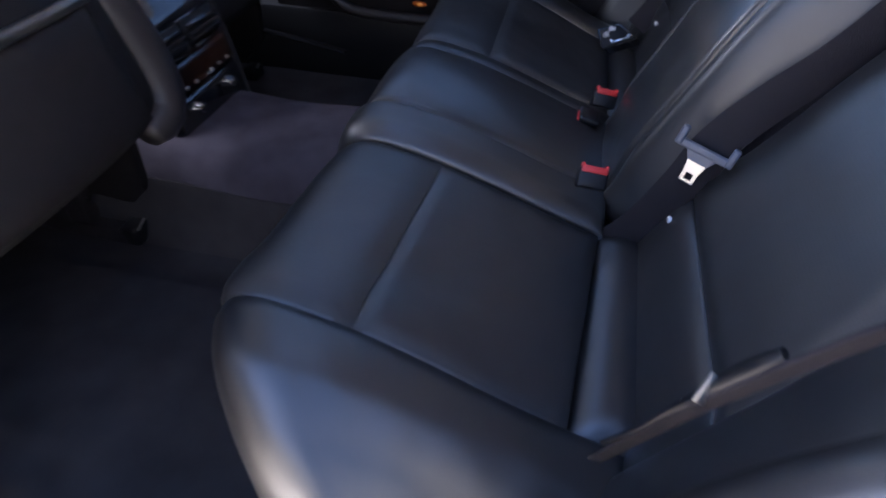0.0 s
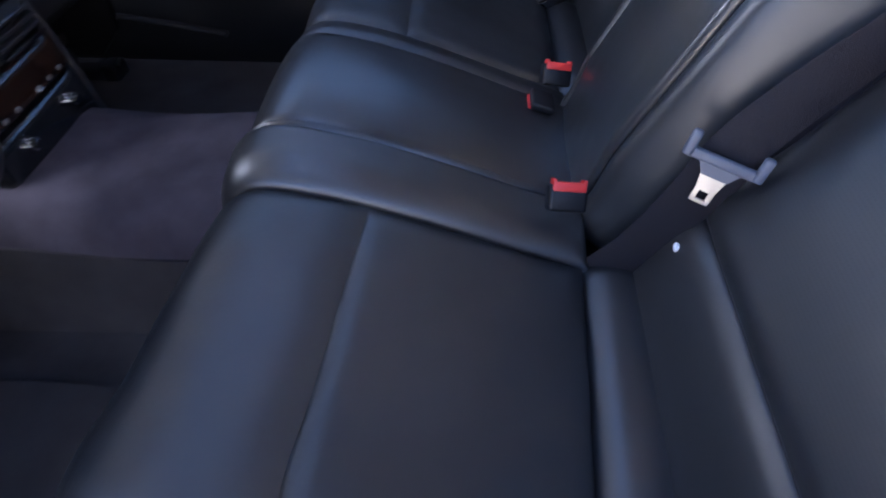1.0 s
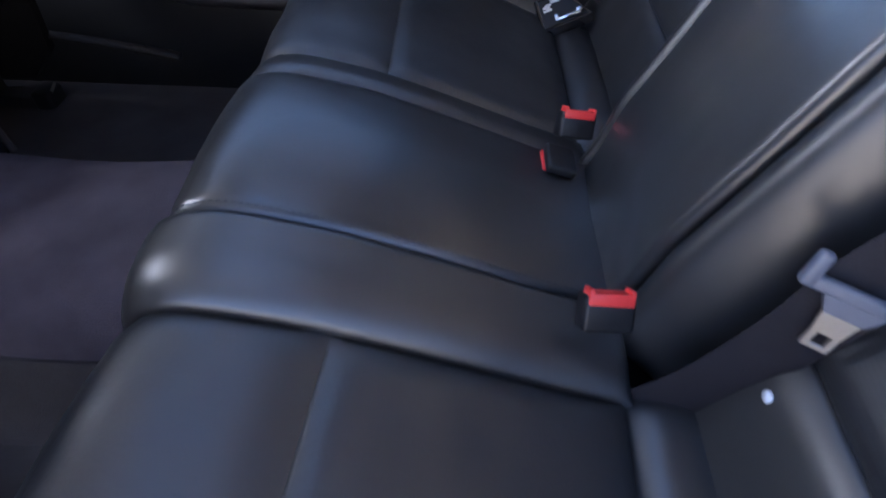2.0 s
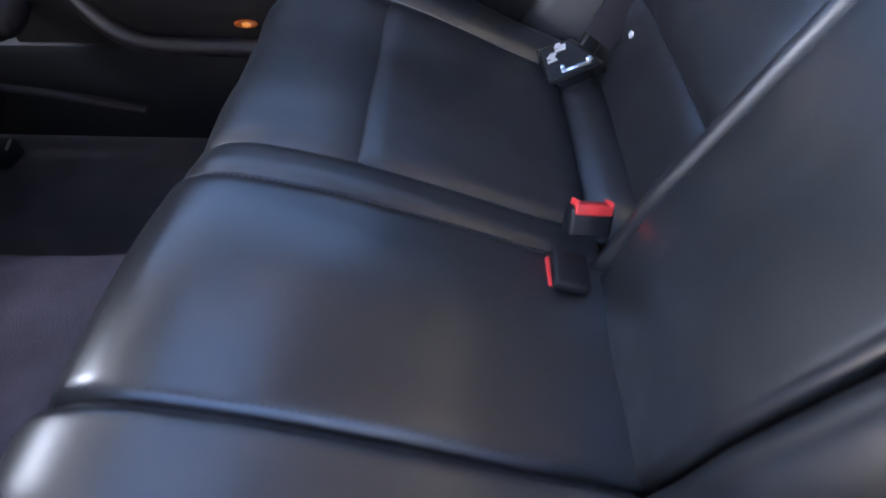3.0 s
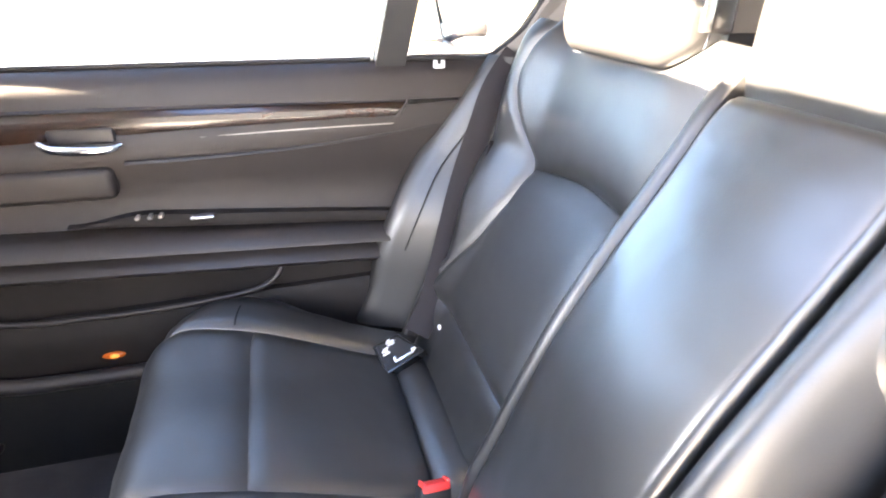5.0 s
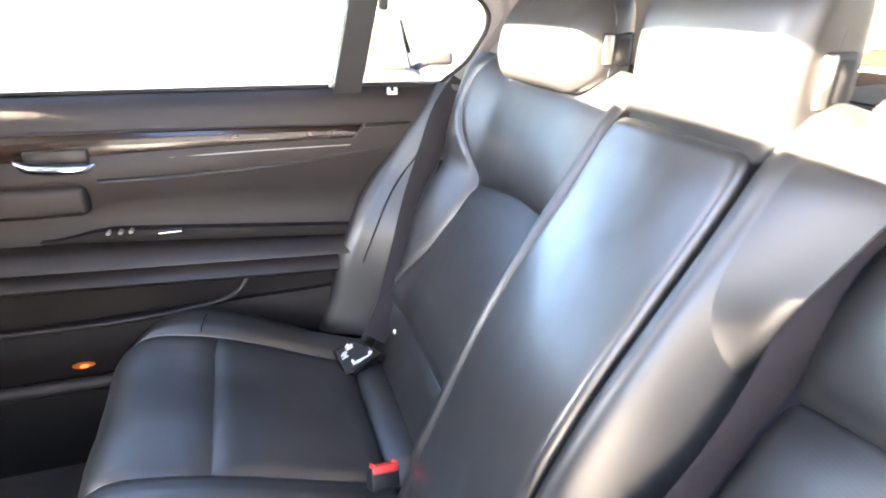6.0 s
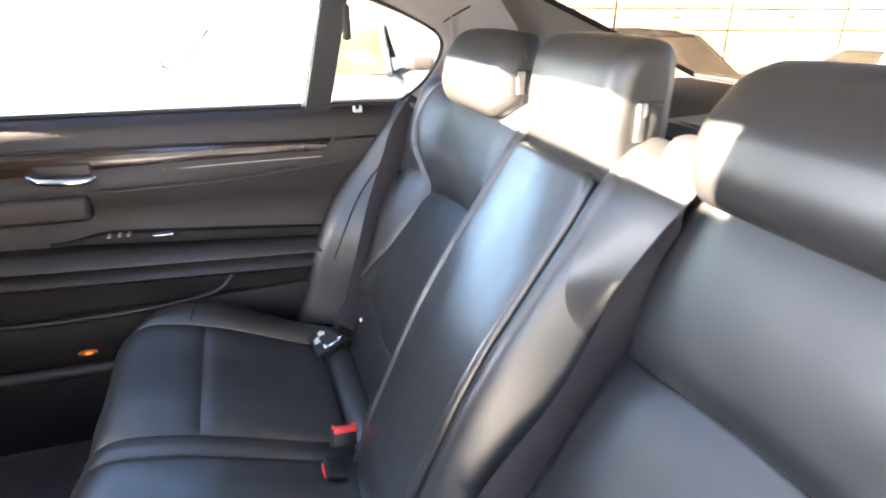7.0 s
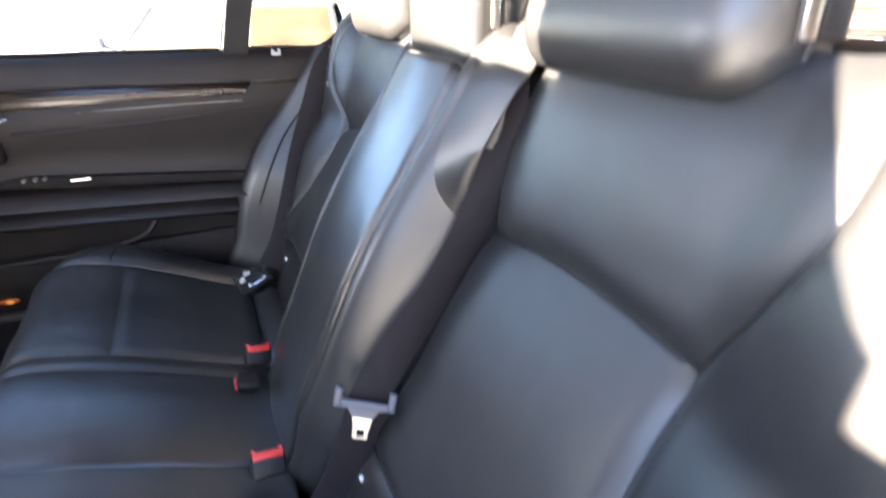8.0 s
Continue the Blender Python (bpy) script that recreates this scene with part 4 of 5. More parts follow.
bmesh.ops.transform(bm, matrix=Matrix.Translation((-0.582, 0.647, 0.291)) @ Matrix.Diagonal((0.020, 0.006, 0.0070, 1)), verts=bm.verts)
lamp = part("door_lamp", bm, AMBER, door, "lit amber courtesy lamp", sharp=80)
bm = bmesh.new()
bmesh.ops.create_uvsphere(bm, u_segments=16, v_segments=8, radius=1)
bmesh.ops.transform(bm, matrix=Matrix.Translation((-0.580, 0.6435, 0.2915)) @ Matrix.Diagonal((0.009, 0.004, 0.0045, 1)), verts=bm.verts)
part("bulb", bm, AMBER_BULB, lamp, "glowing bulb behind the lens", sharp=80)
# window
part("window_divider", loft([[(-0.060, 0.742, 0.780), (-0.060, 0.704, 0.780), (-0.006, 0.704, 0.780), (-0.006, 0.742, 0.780)],
                             [(-0.010, 0.700, 1.01), (-0.010, 0.664, 1.01), (0.042, 0.664, 1.01), (0.042, 0.700, 1.01)],
                             [(0.020, 0.660, 1.13), (0.020, 0.625, 1.13), (0.070, 0.625, 1.13), (0.070, 0.660, 1.13)]]), RUBBER, door, "black window divider post", sharp=40)
part("chrome_seal", tube([(-0.064, 0.716, 0.79), (-0.014, 0.676, 1.01), (0.016, 0.640, 1.12)], 0.003, 8), STEEL, door, sharp=60)
part("window_seal", tube(spline([(-0.98, 0.724, 0.793), (-0.5, 0.724, 0.793), (-0.06, 0.720, 0.792)], 12), 0.004, 8), RUBBER, door, sharp=60)
pane = part("window_pane", loft([[(-0.98, 0.726, 0.77), (-0.04, 0.726, 0.77), (-0.04, 0.730, 0.77), (-0.98, 0.730, 0.77)], [(-0.98, 0.655, 1.12), (0.03, 0.655, 1.12), (0.03, 0.659, 1.12), (-0.98, 0.659, 1.12)]]), PANE, door, "lightly tinted side window glass")
pane.visible_shadow = False
part("blind_hook", joined([box((0.044, 0.684, 0.776), (0.064, 0.697, 0.783), 0.002, 2), box((0.044, 0.684, 0.780), (0.050, 0.696, 0.790), 0.0015), box((0.058, 0.684, 0.780), (0.064, 0.696, 0.790), 0.0015)]), WHITE, door, "small white blind hook", sharp=40)
part("divider_guide", box((0.030, 0.664, 0.93), (0.046, 0.684, 1.00), 0.006, 3), RUBBER, door, sharp=40)


# ---- rear pillars, quarter windows, rear shelf and window ----
def pillar(g):
    """The trim round the quarter window, up into the roof."""
    outline = [(0.160, 0.788), (0.215, 0.83), (0.246, 0.87), (0.260, 0.912), (0.250, 0.938), (0.225, 0.957), (0.152, 0.992), (0.078, 1.020), (-0.05, 1.055), (-0.98, 1.085)]
    rings = []
    for p in spline([(x, 0, z) for x, z in outline], 60):
        lean = 0.710 - 0.16 * max(0, p.z - 0.80)
        n = Vector((0.9, 0, 0.35)).normalized() if p.z < 0.90 else Vector((0.45, 0, 0.9)).normalized()
        q = p + n * 0.016
        far = p + n * 0.16
        rings.append([(p.x, g * (lean + 0.03), p.z), (p.x, g * lean, p.z), (p.x + n.x * 0.004, g * (lean - 0.012), p.z + n.z * 0.004), (q.x, g * (lean - 0.016), q.z),
                      (far.x, g * (lean - 0.085), min(far.z, ROOF + 0.02)), (far.x, g * (lean + 0.03), min(far.z, ROOF + 0.02))])
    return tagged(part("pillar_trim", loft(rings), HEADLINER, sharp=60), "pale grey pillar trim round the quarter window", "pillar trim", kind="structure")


roof_pillar = pillar(1)
part("joint", tube(spline([(0.232, 0.689, 0.946), (0.257, 0.666, 0.969), (0.290, 0.646, 0.990), (0.315, 0.634, 1.004)], 16), 0.0022, 6), SHELF, roof_pillar, "dark joint between pillar trim and headliner", sharp=80)


def quarter_seal(g):
    pts = spline([(-0.004, 0, 0.792), (0.08, 0, 0.791), (0.157, 0, 0.790), (0.215, 0, 0.831), (0.245, 0, 0.872), (0.258, 0, 0.912), (0.248, 0, 0.938), (0.224, 0, 0.956), (0.152, 0, 0.990), (0.06, 0, 1.022)], 60)
    return part("quarter_window_seal", tube([(p.x, g * (0.714 - 0.16 * max(0, p.z - 0.80)), p.z) for p in pts], 0.005, 8), RUBBER, door, "black rubber seal", sharp=70)


quarter_seal(1)
qp = [(0.0, 0.786), (0.157, 0.786), (0.215, 0.831), (0.245, 0.872), (0.258, 0.912), (0.248, 0.938), (0.224, 0.956), (0.152, 0.990), (0.04, 1.026)]
quarter = part("quarter_window_pane", loft([[(x, 0.716 + d - 0.16 * max(0, z - 0.80), z) for x, z in qp] for d in (0.0, 0.004)]), TINTED, door, "tinted quarter window glass")
quarter.visible_shadow = False
# C-pillar wall between quarter window and rear window, both sides
for g in (-1, 1):
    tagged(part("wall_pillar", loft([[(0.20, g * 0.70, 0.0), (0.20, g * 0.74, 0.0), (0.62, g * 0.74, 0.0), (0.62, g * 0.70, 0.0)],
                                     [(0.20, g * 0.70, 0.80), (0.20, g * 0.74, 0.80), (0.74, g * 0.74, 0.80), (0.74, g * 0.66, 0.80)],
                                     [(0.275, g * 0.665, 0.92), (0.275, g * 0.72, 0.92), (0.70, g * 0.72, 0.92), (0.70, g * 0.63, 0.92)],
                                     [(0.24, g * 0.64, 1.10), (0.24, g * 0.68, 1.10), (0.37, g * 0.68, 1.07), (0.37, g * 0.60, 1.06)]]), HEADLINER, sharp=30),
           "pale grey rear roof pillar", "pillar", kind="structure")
tagged(part("rear_shelf", loft([[(x, -0.68, 0.80), (x, 0.68, 0.80), (x, 0.68, 0.826), (x, -0.68, 0.826)] for x in (0.30, 0.6, 0.95)]), SHELF), "dark brown-grey fabric rear shelf", "rear shelf", kind="structure")
frame_pts = [(0.36, -0.60, 1.055), (0.36, 0.60, 1.055), (0.95, 0.66, 0.835), (0.95, -0.66, 0.835)]
for a, b in zip(frame_pts, frame_pts[1:] + frame_pts[:1]):
    tagged(part("trim", tube([a, b], 0.007, 10), SHELF, sharp=60), "black rear window surround", "window trim", kind="structure")
rear_pane = part("window_rear", loft([[frame_pts[0], frame_pts[1], tuple(Vector(frame_pts[1]) + Vector((0.003, 0, 0.004))), tuple(Vector(frame_pts[0]) + Vector((0.003, 0, 0.004)))],
                                      [frame_pts[3], frame_pts[2], tuple(Vector(frame_pts[2]) + Vector((0.003, 0, 0.004))), tuple(Vector(frame_pts[3]) + Vector((0.003, 0, 0.004)))]]), TINTED)
rear_pane.visible_shadow = False
tagged(rear_pane, "clear sloping rear window glass", "window", kind="structure")
lamp_box = thing("brake_lamp_housing", "dark glossy housing standing on the rear shelf", "lamp housing")
part("housing", loft([[(0.385, y, 0.826), (0.56, y, 0.826), (0.55, y, 0.850), (0.40, y, 0.842)] for y in (-0.10, 0.10)]), RUBBER, lamp_box, sharp=30)
part("lens", loft([[(0.41, y, 0.8435), (0.53, y, 0.8497), (0.53, y, 0.8507), (0.41, y, 0.8445)] for y in (-0.07, 0.07)]), RUBBER, lamp_box)


# ---- front seats ----
def front_seat(g, x, label):
    """The rear of a front seat: shell, side rolls, map pocket, base and rails."""
    f = thing("front_seat", label, "car seat", "front seats")
    c = g * 0.345

    def shell(y, z):
        k = abs(y - c) / 0.25
        return (x - 0.24 * (z - 0.34) + 0.02 - 0.035 * k ** 3, y, z)

    part("back_shell", pad(lambda y, z: shell(y, z), c - 0.268, c + 0.268, 0.345, 1.0, 24, 30, 0.02, 0.05, skirt=0.14, toward=(1, 0, 0)), TRIM_DARK, f, sharp=70)
    for k in (-1, 1):
        pts = spline([(x - 0.005, c + k * 0.20, 0.325), (x - 0.012, c + k * 0.262, 0.345), (x - 0.035, c + k * 0.285, 0.42), (x - 0.075, c + k * 0.272, 0.56), (x - 0.14, c + k * 0.255, 0.80), (x - 0.19, c + k * 0.22, 1.0)], 40)
        part("side_roll", tube(pts, lambda t: (0.030 + 0.012 * math.sin(t * math.pi)) * (0.75 + 0.25 * ease(t / 0.08)), 14), TRIM_GLOSS, f, "rolled leather edge of the seat back", sharp=80)
    part("map_pocket", pad(lambda y, z: tuple(Vector(shell(y, z)) + Vector((0.018, 0, 0))), c - 0.205, c + 0.205, 0.36, 0.548, 22, 16, 0.014, 0.03, toward=(1, 0, 0)), TRIM_DARK, f, sharp=70)
    rim = [Vector(shell(y, 0.548 + 0.004 * math.cos((y - c) * 7))) + Vector((0.030, 0, 0.002)) for y in np.linspace(c - 0.205, c + 0.205, 24)]
    part("pocket_rim", tube(rim, 0.009, 10), LEATHER, f, "padded upper edge of the map pocket", sharp=80)
    part("seat_base", loft([[(x - 0.14 - 0.3 * (0.36 - z), c - 0.21, z), (x - 0.14 - 0.3 * (0.36 - z), c + 0.21, z), (x - 0.60, c + 0.22, z), (x - 0.60, c - 0.22, z)] for z in (0.19, 0.36)]), TRIM_DARK, f, sharp=30)
    for k in (-1, 1):
        y = c + k * 0.240
        part("side_cover", loft([[(x - 0.62, y + d, 0.10), (x - 0.62, y + d, 0.37), (x - 0.12, y + d, 0.36), (x - 0.085, y + d, 0.30), (x - 0.10, y + d, 0.17), (x - 0.16, y + d, 0.11)] for d in (-0.010, 0.010)]), TRIM_DARK, f, "dark plastic side cover of the seat base", sharp=40)
        y = c + k * 0.205
        rail = part("rail", box((x - 0.70, y - 0.022, FLOOR), (x - 0.140, y + 0.022, FLOOR + 0.035), 0.006, 2), TRIM_GLOSS, f, "black seat rail with bright end", sharp=40)
        part("rail_end", box((x - 0.150, y - 0.026, FLOOR + 0.004), (x - 0.112, y + 0.026, FLOOR + 0.046), 0.006, 3), BUCKLE_BLACK, rail, "black rail end cover", sharp=40)
        part("edge_strip", box((-0.003, -0.020, -0.0015), (0.003, 0.020, 0.0015), 0.001, 1, Matrix.Translation((x - 0.114, y, FLOOR + 0.045)) @ Matrix.Rotation(radians(18), 4, "Z")), STEEL, rail, "bright metal edge")
        part("bracket", box((x - 0.27, y - 0.016, FLOOR + 0.03), (x - 0.22, y + 0.016, 0.21), 0.004, 2), TRIM, f, sharp=40)
        bm = bmesh.new()
        bmesh.ops.create_cone(bm, cap_ends=True, segments=16, radius1=0.009, radius2=0.007, depth=0.012)
        bmesh.ops.transform(bm, matrix=Matrix.Translation((x - 0.212, y, 0.145)) @ Matrix.Rotation(radians(90), 4, "Y"), verts=bm.verts)
        part("bolt", bm, CHROME, f, "bright bolt head", sharp=40)
    return f


front_seat(-1, -0.82, "dark front seat back with map pocket and side rolls")
right_seat = front_seat(1, -0.93, "dark front seat seen low, on steel rails")
part("rail_cover", tube(spline([(-1.15, 0.595, 0.205), (-0.98, 0.600, 0.185), (-0.86, 0.602, 0.166), (-0.80, 0.602, 0.156), (-0.785, 0.602, 0.153)], 24), lambda t: 0.012 * min(1.0, 0.55 + 8 * (1 - t)) if t < 1 else 0.005, 12, 0.6), TRIM_DARK, right_seat, "long black rail cover with rounded end", sharp=60)

# ---- rear of the centre console ----
console = thing("centre_console", "black console end with vents, dark wood panel, chrome knobs", "console")
CX = -0.845


def console_face(y, z):
    return (CX - 0.16 * (z - 0.26) - 0.25 * (y - 0.03) ** 2, y, z)


part("console_body", loft([[(CX - 0.012 - 0.16 * (z - 0.26), -0.100 + 0.02, z), (CX - 0.012 - 0.16 * (z - 0.26), 0.155, z), (CX - 0.5, 0.155, z), (CX - 0.5, -0.08, z)] for z in (0.20, 0.35, 0.46)] + [[(CX - 0.13, -0.08, 0.535), (CX - 0.13, 0.155, 0.535), (CX - 0.5, 0.155, 0.535), (CX - 0.5, -0.08, 0.535)]]), TRIM_GLOSS, console, sharp=30)
part("console_panel", pad(console_face, -0.085, 0.150, 0.262, 0.345, 14, 8, 0.010, 0.012, toward=(1, 0, 0)), PIANO, console, "gloss black lower panel", sharp=60)
part("wood_panel", pad(console_face, -0.085, 0.150, 0.347, 0.405, 14, 8, 0.010, 0.010, toward=(1, 0, 0)), WOOD, console, "dark wood panel", sharp=60)
part("display", pad(lambda y, z: tuple(Vector(console_face(y, z)) - Vector((1.1 * (z - 0.462), 0, 0.1 * (z - 0.462)))), -0.078, 0.143, 0.462, 0.535, 14, 8, 0.012, 0.010, toward=(1, 0, 0.5)), PIANO, console, "gloss black display", sharp=60)
part("console_rim", tube(spline([console_face(0.155, 0.26), console_face(0.160, 0.34), console_face(0.156, 0.44), console_face(0.152, 0.462)], 20), 0.006, 8), TRIM_GLOSS, console, sharp=70)
for half in (0, 1):
    y0, y1 = (-0.078, 0.028) if half == 0 else (0.037, 0.143)
    vent = part("air_vent", pad(console_face, y0, y1, 0.408, 0.460, 8, 6, 0.002, 0.006, toward=(1, 0, 0)), RUBBER, console, "air vent", sharp=60)
    for k in range(4):
        z = 0.414 + 0.012 * k
        p, q = Vector(console_face(y0 + 0.004, z)), Vector(console_face(y1 - 0.004, z))
        part("slat", box((p.x + 0.002, p.y, z - 0.002), (p.x + 0.014, q.y, z + 0.003), 0.001, 2), CHROME if k in (0, 3) else TRIM_GLOSS, vent, sharp=40)
    for y in (0.5 * (y0 + y1),):
        p = Vector(console_face(y, 0.322))
        bm = bmesh.new()
        bmesh.ops.create_cone(bm, cap_ends=True, segments=24, radius1=0.013, radius2=0.010, depth=0.018)
        bmesh.ops.transform(bm, matrix=Matrix.Translation(p + Vector((0.016, 0, 0))) @ Matrix.Rotation(radians(90), 4, "Y"), verts=bm.verts)
        knob = part("knob", bm, CHROME, console, "round chrome knob", sharp=30)
        bm = bmesh.new()
        bmesh.ops.create_cone(bm, cap_ends=True, segments=20, radius1=0.0075, radius2=0.006, depth=0.006)
        bmesh.ops.transform(bm, matrix=Matrix.Translation(p + Vector((0.027, 0, 0))) @ Matrix.Rotation(radians(90), 4, "Y"), verts=bm.verts)
        part("knob_cap", bm, PIANO, knob, "black centre of the knob", sharp=30)
    for k in range(3):
        p = Vector(console_face(y0 + 0.02 + 0.03 * k, 0.362))
        part("button", box((p.x + 0.006, p.y - 0.005, 0.358), (p.x + 0.013, p.y + 0.005, 0.364), 0.002, 2), STEEL, console, "small bright button", sharp=40)

console.location = (-0.012, 0.055, -0.040)

# ---- floor mats ----
for y0, y1 in ((-0.66, -0.235), (0.235, 0.625)):
    rings = []
    for x in np.linspace(-1.40, -0.46, 22):
        w = 0.002 * math.sin(x * 30)
        rings.append([(x, y0, FLOOR), (x, y1, FLOOR), (x, y1 - 0.004, FLOOR + 0.012 + w), (x, 0.5 * (y0 + y1), FLOOR + 0.013 + 0.7 * w), (x, y0 + 0.004, FLOOR + 0.012 + w)])
    tagged(part("floor_mat", loft(rings), MAT, sharp=40), "dark pile floor mat in the footwell", "floor mat", "floor mats")

# ---- surroundings ----
GROUND = -0.34
tagged(part("ground", box((-120, -120, GROUND - 0.1), (120, 120, GROUND)), ASPHALT), "pale sunlit concrete yard", "ground", kind="structure")


def wall_panels():
    """A long pale building front of upright panels with joints and small oval vents."""
    wall = tagged(new("backdrop_wall"), "cream panelled building front in sunlight", "building")
    m = Matrix.Translation((2.7, 8.0, GROUND)) @ Matrix.Rotation(radians(-18), 4, "Z")
    wall.matrix_world = m
    part("wall_core", box((0.87, 0.05, 0), (21.9, 0.6, 4.2)), SEAL, wall)
    panel = None
    for k in range(0, 12):
        for z0, z1 in ((0.0, 1.03), (1.05, 1.33), (1.35, 2.7), (2.72, 4.2)):
            bm = box((0.022, 0, z0), (1.728, 0.05, z1), 0.006, 1)
            p = part("panel", bm, PLASTER, wall)
            p.location = (1.75 * k + 0.85, 0, 0)
        bm = bmesh.new()
        bmesh.ops.create_uvsphere(bm, u_segments=14, v_segments=8, radius=1)
        bmesh.ops.transform(bm, matrix=Matrix.Translation((0.875, -0.005, 1.245)) @ Matrix.Diagonal((0.09, 0.02, 0.03, 1)), verts=bm.verts)
        v = part("oval_vent", bm, SEAL, wall, sharp=80)
        v.location = (1.75 * k + 0.85, 0, 0)
    return wall


wall_panels()
# Unseen wall added to cut the sky's light through the open door.
yard = box((-11, -0.25, 0), (3.2, 0, 3.0), 0.01, 1)
bmesh.ops.transform(yard, matrix=Matrix.Translation((0, -3.9, GROUND)) @ Matrix.Rotation(radians(28), 4, "Z"), verts=yard.verts)
tagged(part("wall_sky_block", yard, SKY_BLOCK_GREY), "unseen blue-grey wall added to block skylight at the open door", "wall", kind="structure")


def parked_car(name, label, paint, m, glass, top, tz, fy, by, foot):
    """A car, nose towards -y of its own frame, 4.7 m long and 1.84 m wide. top, tz: half the roof's width and its height; fy, by: the roof's front
    and rear end; foot: the rear glass's lower edge."""
    car = thing(name, label, "car", "parked cars")
    W = 0.92
    prof = [(-2.30, 0.35, 0.62, 0.80), (-2.22, 0.25, 0.70, 0.90), (-1.95, 0.22, 0.77, 0.98), (-1.2, 0.2, 0.90, 1.0), (-0.75, 0.2, 0.96, 1.0), (0.0, 0.2, 0.95, 1.0), (1.0, 0.2, 0.97, 1.0), (1.7, 0.22, 1.02, 0.99), (2.2, 0.26, 1.0, 0.93), (2.35, 0.40, 0.85, 0.85)]
    rings = []
    for y, z0, z1, w in prof:
        ww = W * w
        rings.append([(-ww * 0.9, y, z0), (-ww, y, z0 + 0.12), (-ww, y, z1 - 0.20), (-ww * 0.95, y, z1 - 0.05), (-ww * 0.80, y, z1), (0, y, z1 + 0.03), (ww * 0.80, y, z1), (ww * 0.95, y, z1 - 0.05), (ww, y, z1 - 0.20), (ww, y, z0 + 0.12), (ww * 0.9, y, z0)])
    part("body", loft(rings), paint, car, sharp=35)
    part("roof", loft([[(-top * k, y, z), (top * k, y, z), (top * 0.9 * k, y, z + 0.035), (-top * 0.9 * k, y, z + 0.035)] for y, z, k in ((fy, tz - 0.005, 0.97), (fy + 0.4, tz + 0.025, 1.0), (by - 0.35, tz + 0.025, 1.0), (by, tz - 0.01, 0.96))]), paint, car, sharp=40)
    t = top - 0.03
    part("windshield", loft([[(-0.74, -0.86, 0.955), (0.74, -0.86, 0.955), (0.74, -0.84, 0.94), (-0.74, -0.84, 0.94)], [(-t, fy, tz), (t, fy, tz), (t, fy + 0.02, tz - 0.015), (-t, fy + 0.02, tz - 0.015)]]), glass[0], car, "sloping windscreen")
    part("rear_glass", loft([[(-t, by - 0.01, tz), (t, by - 0.01, tz), (t, by - 0.03, tz - 0.02), (-t, by - 0.03, tz - 0.02)], [(-0.70, foot, 1.03), (0.70, foot, 1.03), (0.70, foot - 0.02, 1.01), (-0.70, foot - 0.02, 1.01)]]), glass[1], car, "sloping rear glass")
    for g in (-1, 1):
        part("side_glass", loft([[(g * 0.80, -0.75, 0.95), (g * 0.80, foot - 0.18, 1.0), (g * 0.79, foot - 0.18, 1.0), (g * 0.79, -0.75, 0.95)], [(g * top, fy + 0.02, tz - 0.01), (g * top, by - 0.05, tz - 0.01), (g * (top - 0.01), by - 0.05, tz - 0.01), (g * (top - 0.01), fy + 0.02, tz - 0.01)]]), glass[1], car, "side windows")
        part("pillar", tube([(g * 0.76, -0.84, 0.95), (g * (top - 0.01), fy + 0.01, tz + 0.005), (g * (top - 0.005), 0.5, tz + 0.03), (g * (top - 0.01), by - 0.02, tz + 0.005), (g * 0.74, foot, 1.02)], 0.024, 8), paint, car, sharp=60)
        part("centre_pillar", tube([(g * 0.795, 0.45, 0.97), (g * top, 0.50, tz + 0.01)], 0.04, 8), RUBBER if g > 0 else paint, car, sharp=60)
        bm = box((g * 1.02 - 0.095, -0.66, 0.955), (g * 1.02 + 0.095, -0.57, 1.07), 0.035, 4)
        mirror = part("door_mirror", bm, MIRROR_PAINT, car, "grey door mirror", sharp=60)
        part("mirror_arm", tube([(g * 0.80, -0.62, 0.80), (g * 0.82, -0.62, 0.93), (g * 0.95, -0.615, 0.99)], 0.032, 8), MIRROR_PAINT, mirror, sharp=60)
        part("headlight", loft([[(g * 0.45, -2.27, 0.60), (g * 0.80, -2.10, 0.62), (g * 0.80, -2.08, 0.74), (g * 0.45, -2.24, 0.70)], [(g * 0.45, -2.20, 0.60), (g * 0.78, -2.02, 0.62), (g * 0.78, -2.02, 0.74), (g * 0.45, -2.18, 0.70)]]), CHROME, car, "clear headlight")
        for y in (-1.45, 1.45):
            bm = bmesh.new()
            bmesh.ops.create_cone(bm, cap_ends=True, segments=28, radius1=0.33, radius2=0.33, depth=0.22)
            bmesh.ops.bevel(bm, geom=[e for e in bm.edges if len(e.link_faces) == 2 and e.calc_face_angle(0) > 1], offset=0.03, segments=2, affect="EDGES")
            bmesh.ops.transform(bm, matrix=Matrix.Translation((g * 0.80, y, 0.33)) @ Matrix.Rotation(radians(90), 4, "Y"), verts=bm.verts)
            wheel = part("wheel", bm, RUBBER, car, "black tyre", sharp=40)
            bm = bmesh.new()
            bmesh.ops.create_cone(bm, cap_ends=True, segments=24, radius1=0.21, radius2=0.19, depth=0.03)
            bmesh.ops.transform(bm, matrix=Matrix.Translation((g * 0.915, y, 0.33)) @ Matrix.Rotation(radians(90), 4, "Y"), verts=bm.verts)
            part("rim", bm, STEEL, wheel, "alloy rim", sharp=40)
    car.matrix_world = m
    return car


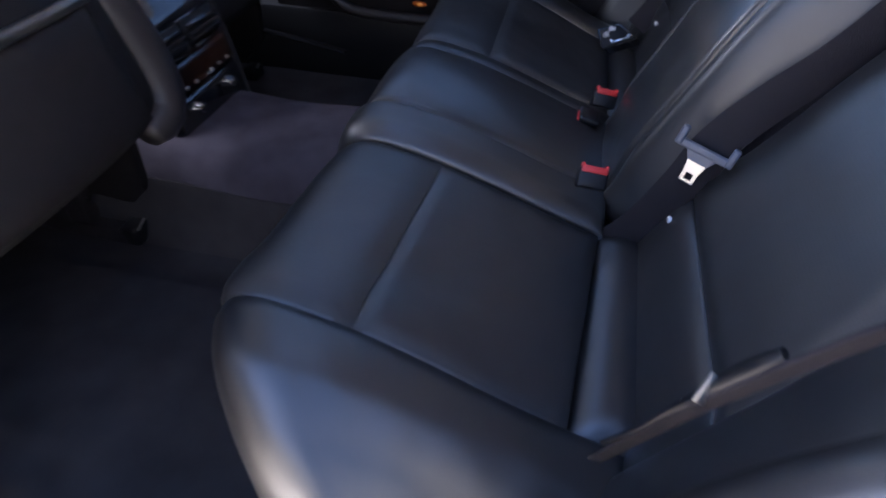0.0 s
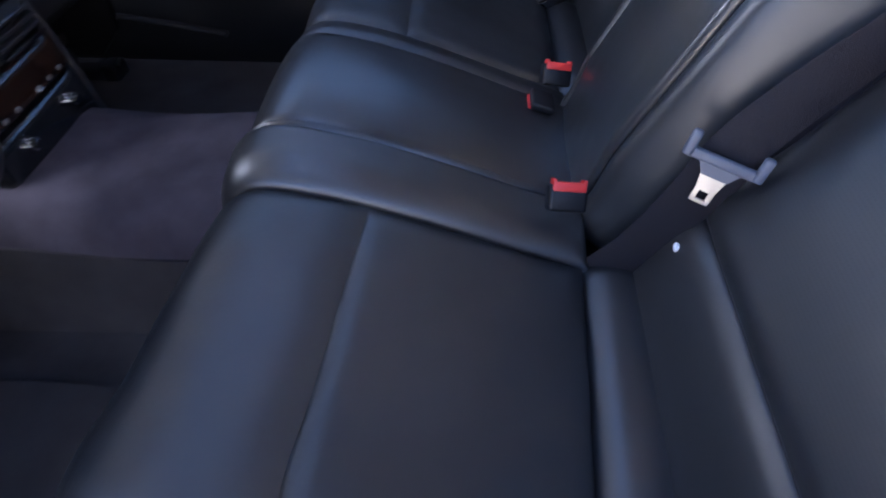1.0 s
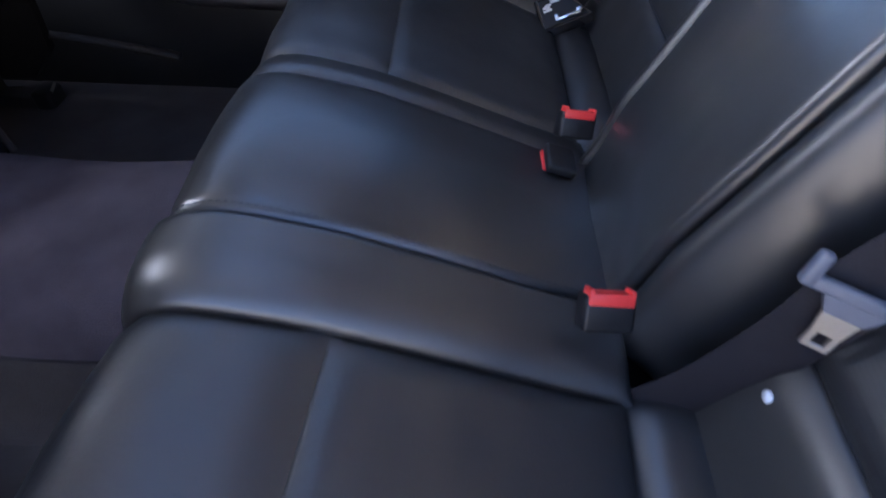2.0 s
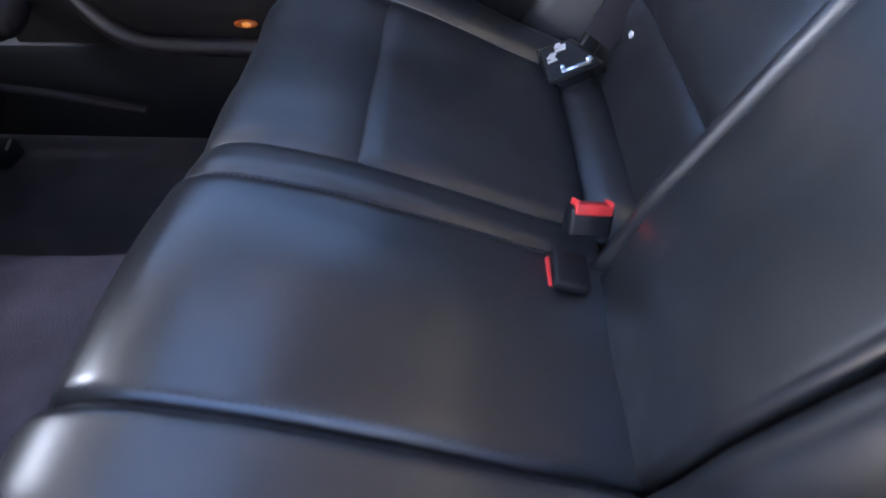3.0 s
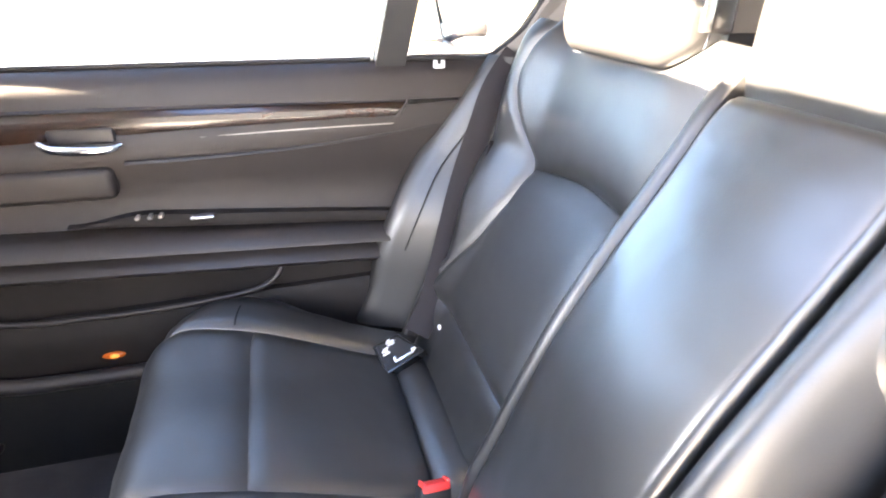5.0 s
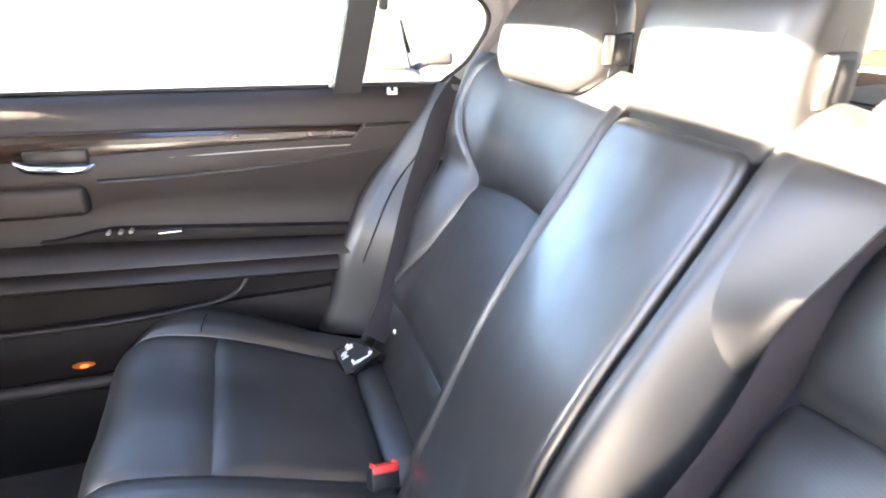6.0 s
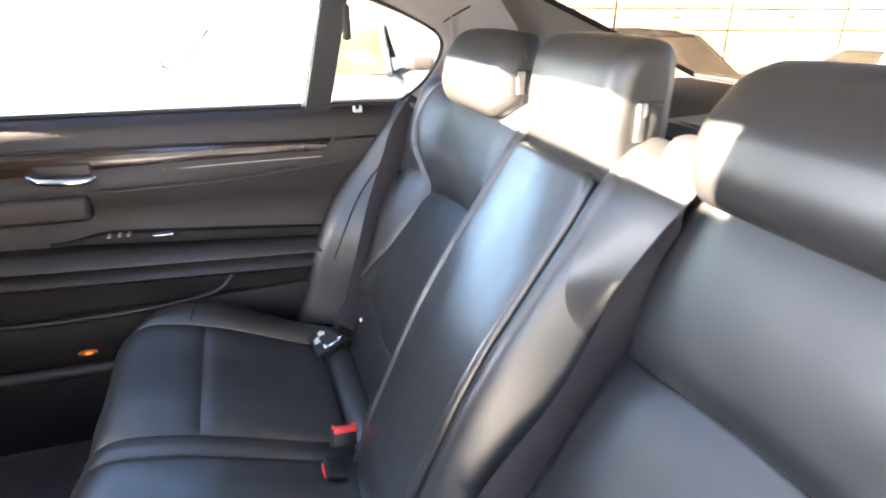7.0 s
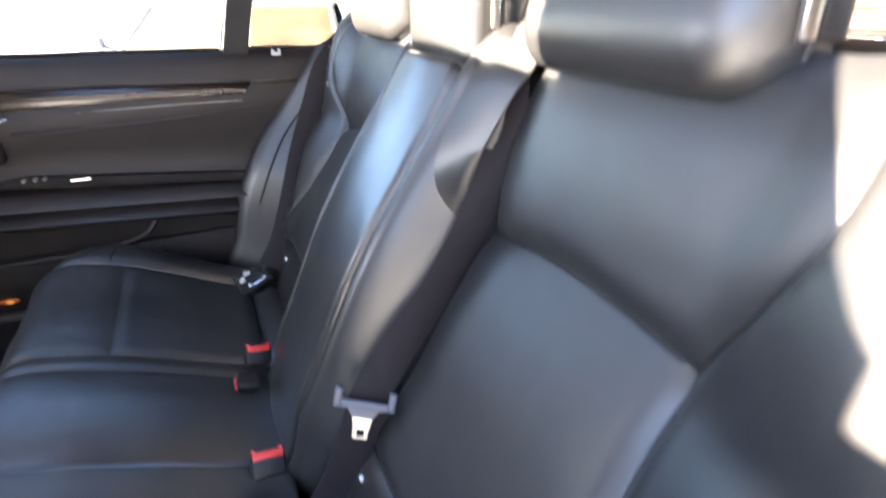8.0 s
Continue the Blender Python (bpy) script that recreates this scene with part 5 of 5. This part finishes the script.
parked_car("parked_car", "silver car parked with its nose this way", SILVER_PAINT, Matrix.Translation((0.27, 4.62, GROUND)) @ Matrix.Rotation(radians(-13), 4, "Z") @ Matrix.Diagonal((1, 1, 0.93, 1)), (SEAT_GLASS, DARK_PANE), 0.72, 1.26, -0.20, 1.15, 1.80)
parked_car("parked_car", "dark car parked beside it, seen through rear window", DARK_PAINT,
           Matrix.Translation((3.45, 4.45, GROUND)) @ Matrix.Rotation(radians(-14), 4, "Z") @ Matrix.Diagonal((1, 1, 0.80, 1)), (BROWN_PANE, BROWN_PANE), 0.62, 1.36, -0.25, 1.5, 1.75)
parked_car("parked_car", "silver car parked further along, only its roof showing", SILVER_PAINT,
           Matrix.Translation((6.55, 3.0, GROUND)) @ Matrix.Rotation(radians(-24), 4, "Z") @ Matrix.Diagonal((1, 1, 0.70, 1)), (DARK_PANE, DARK_PANE), 0.66, 1.32, -0.20, 1.3, 1.80)
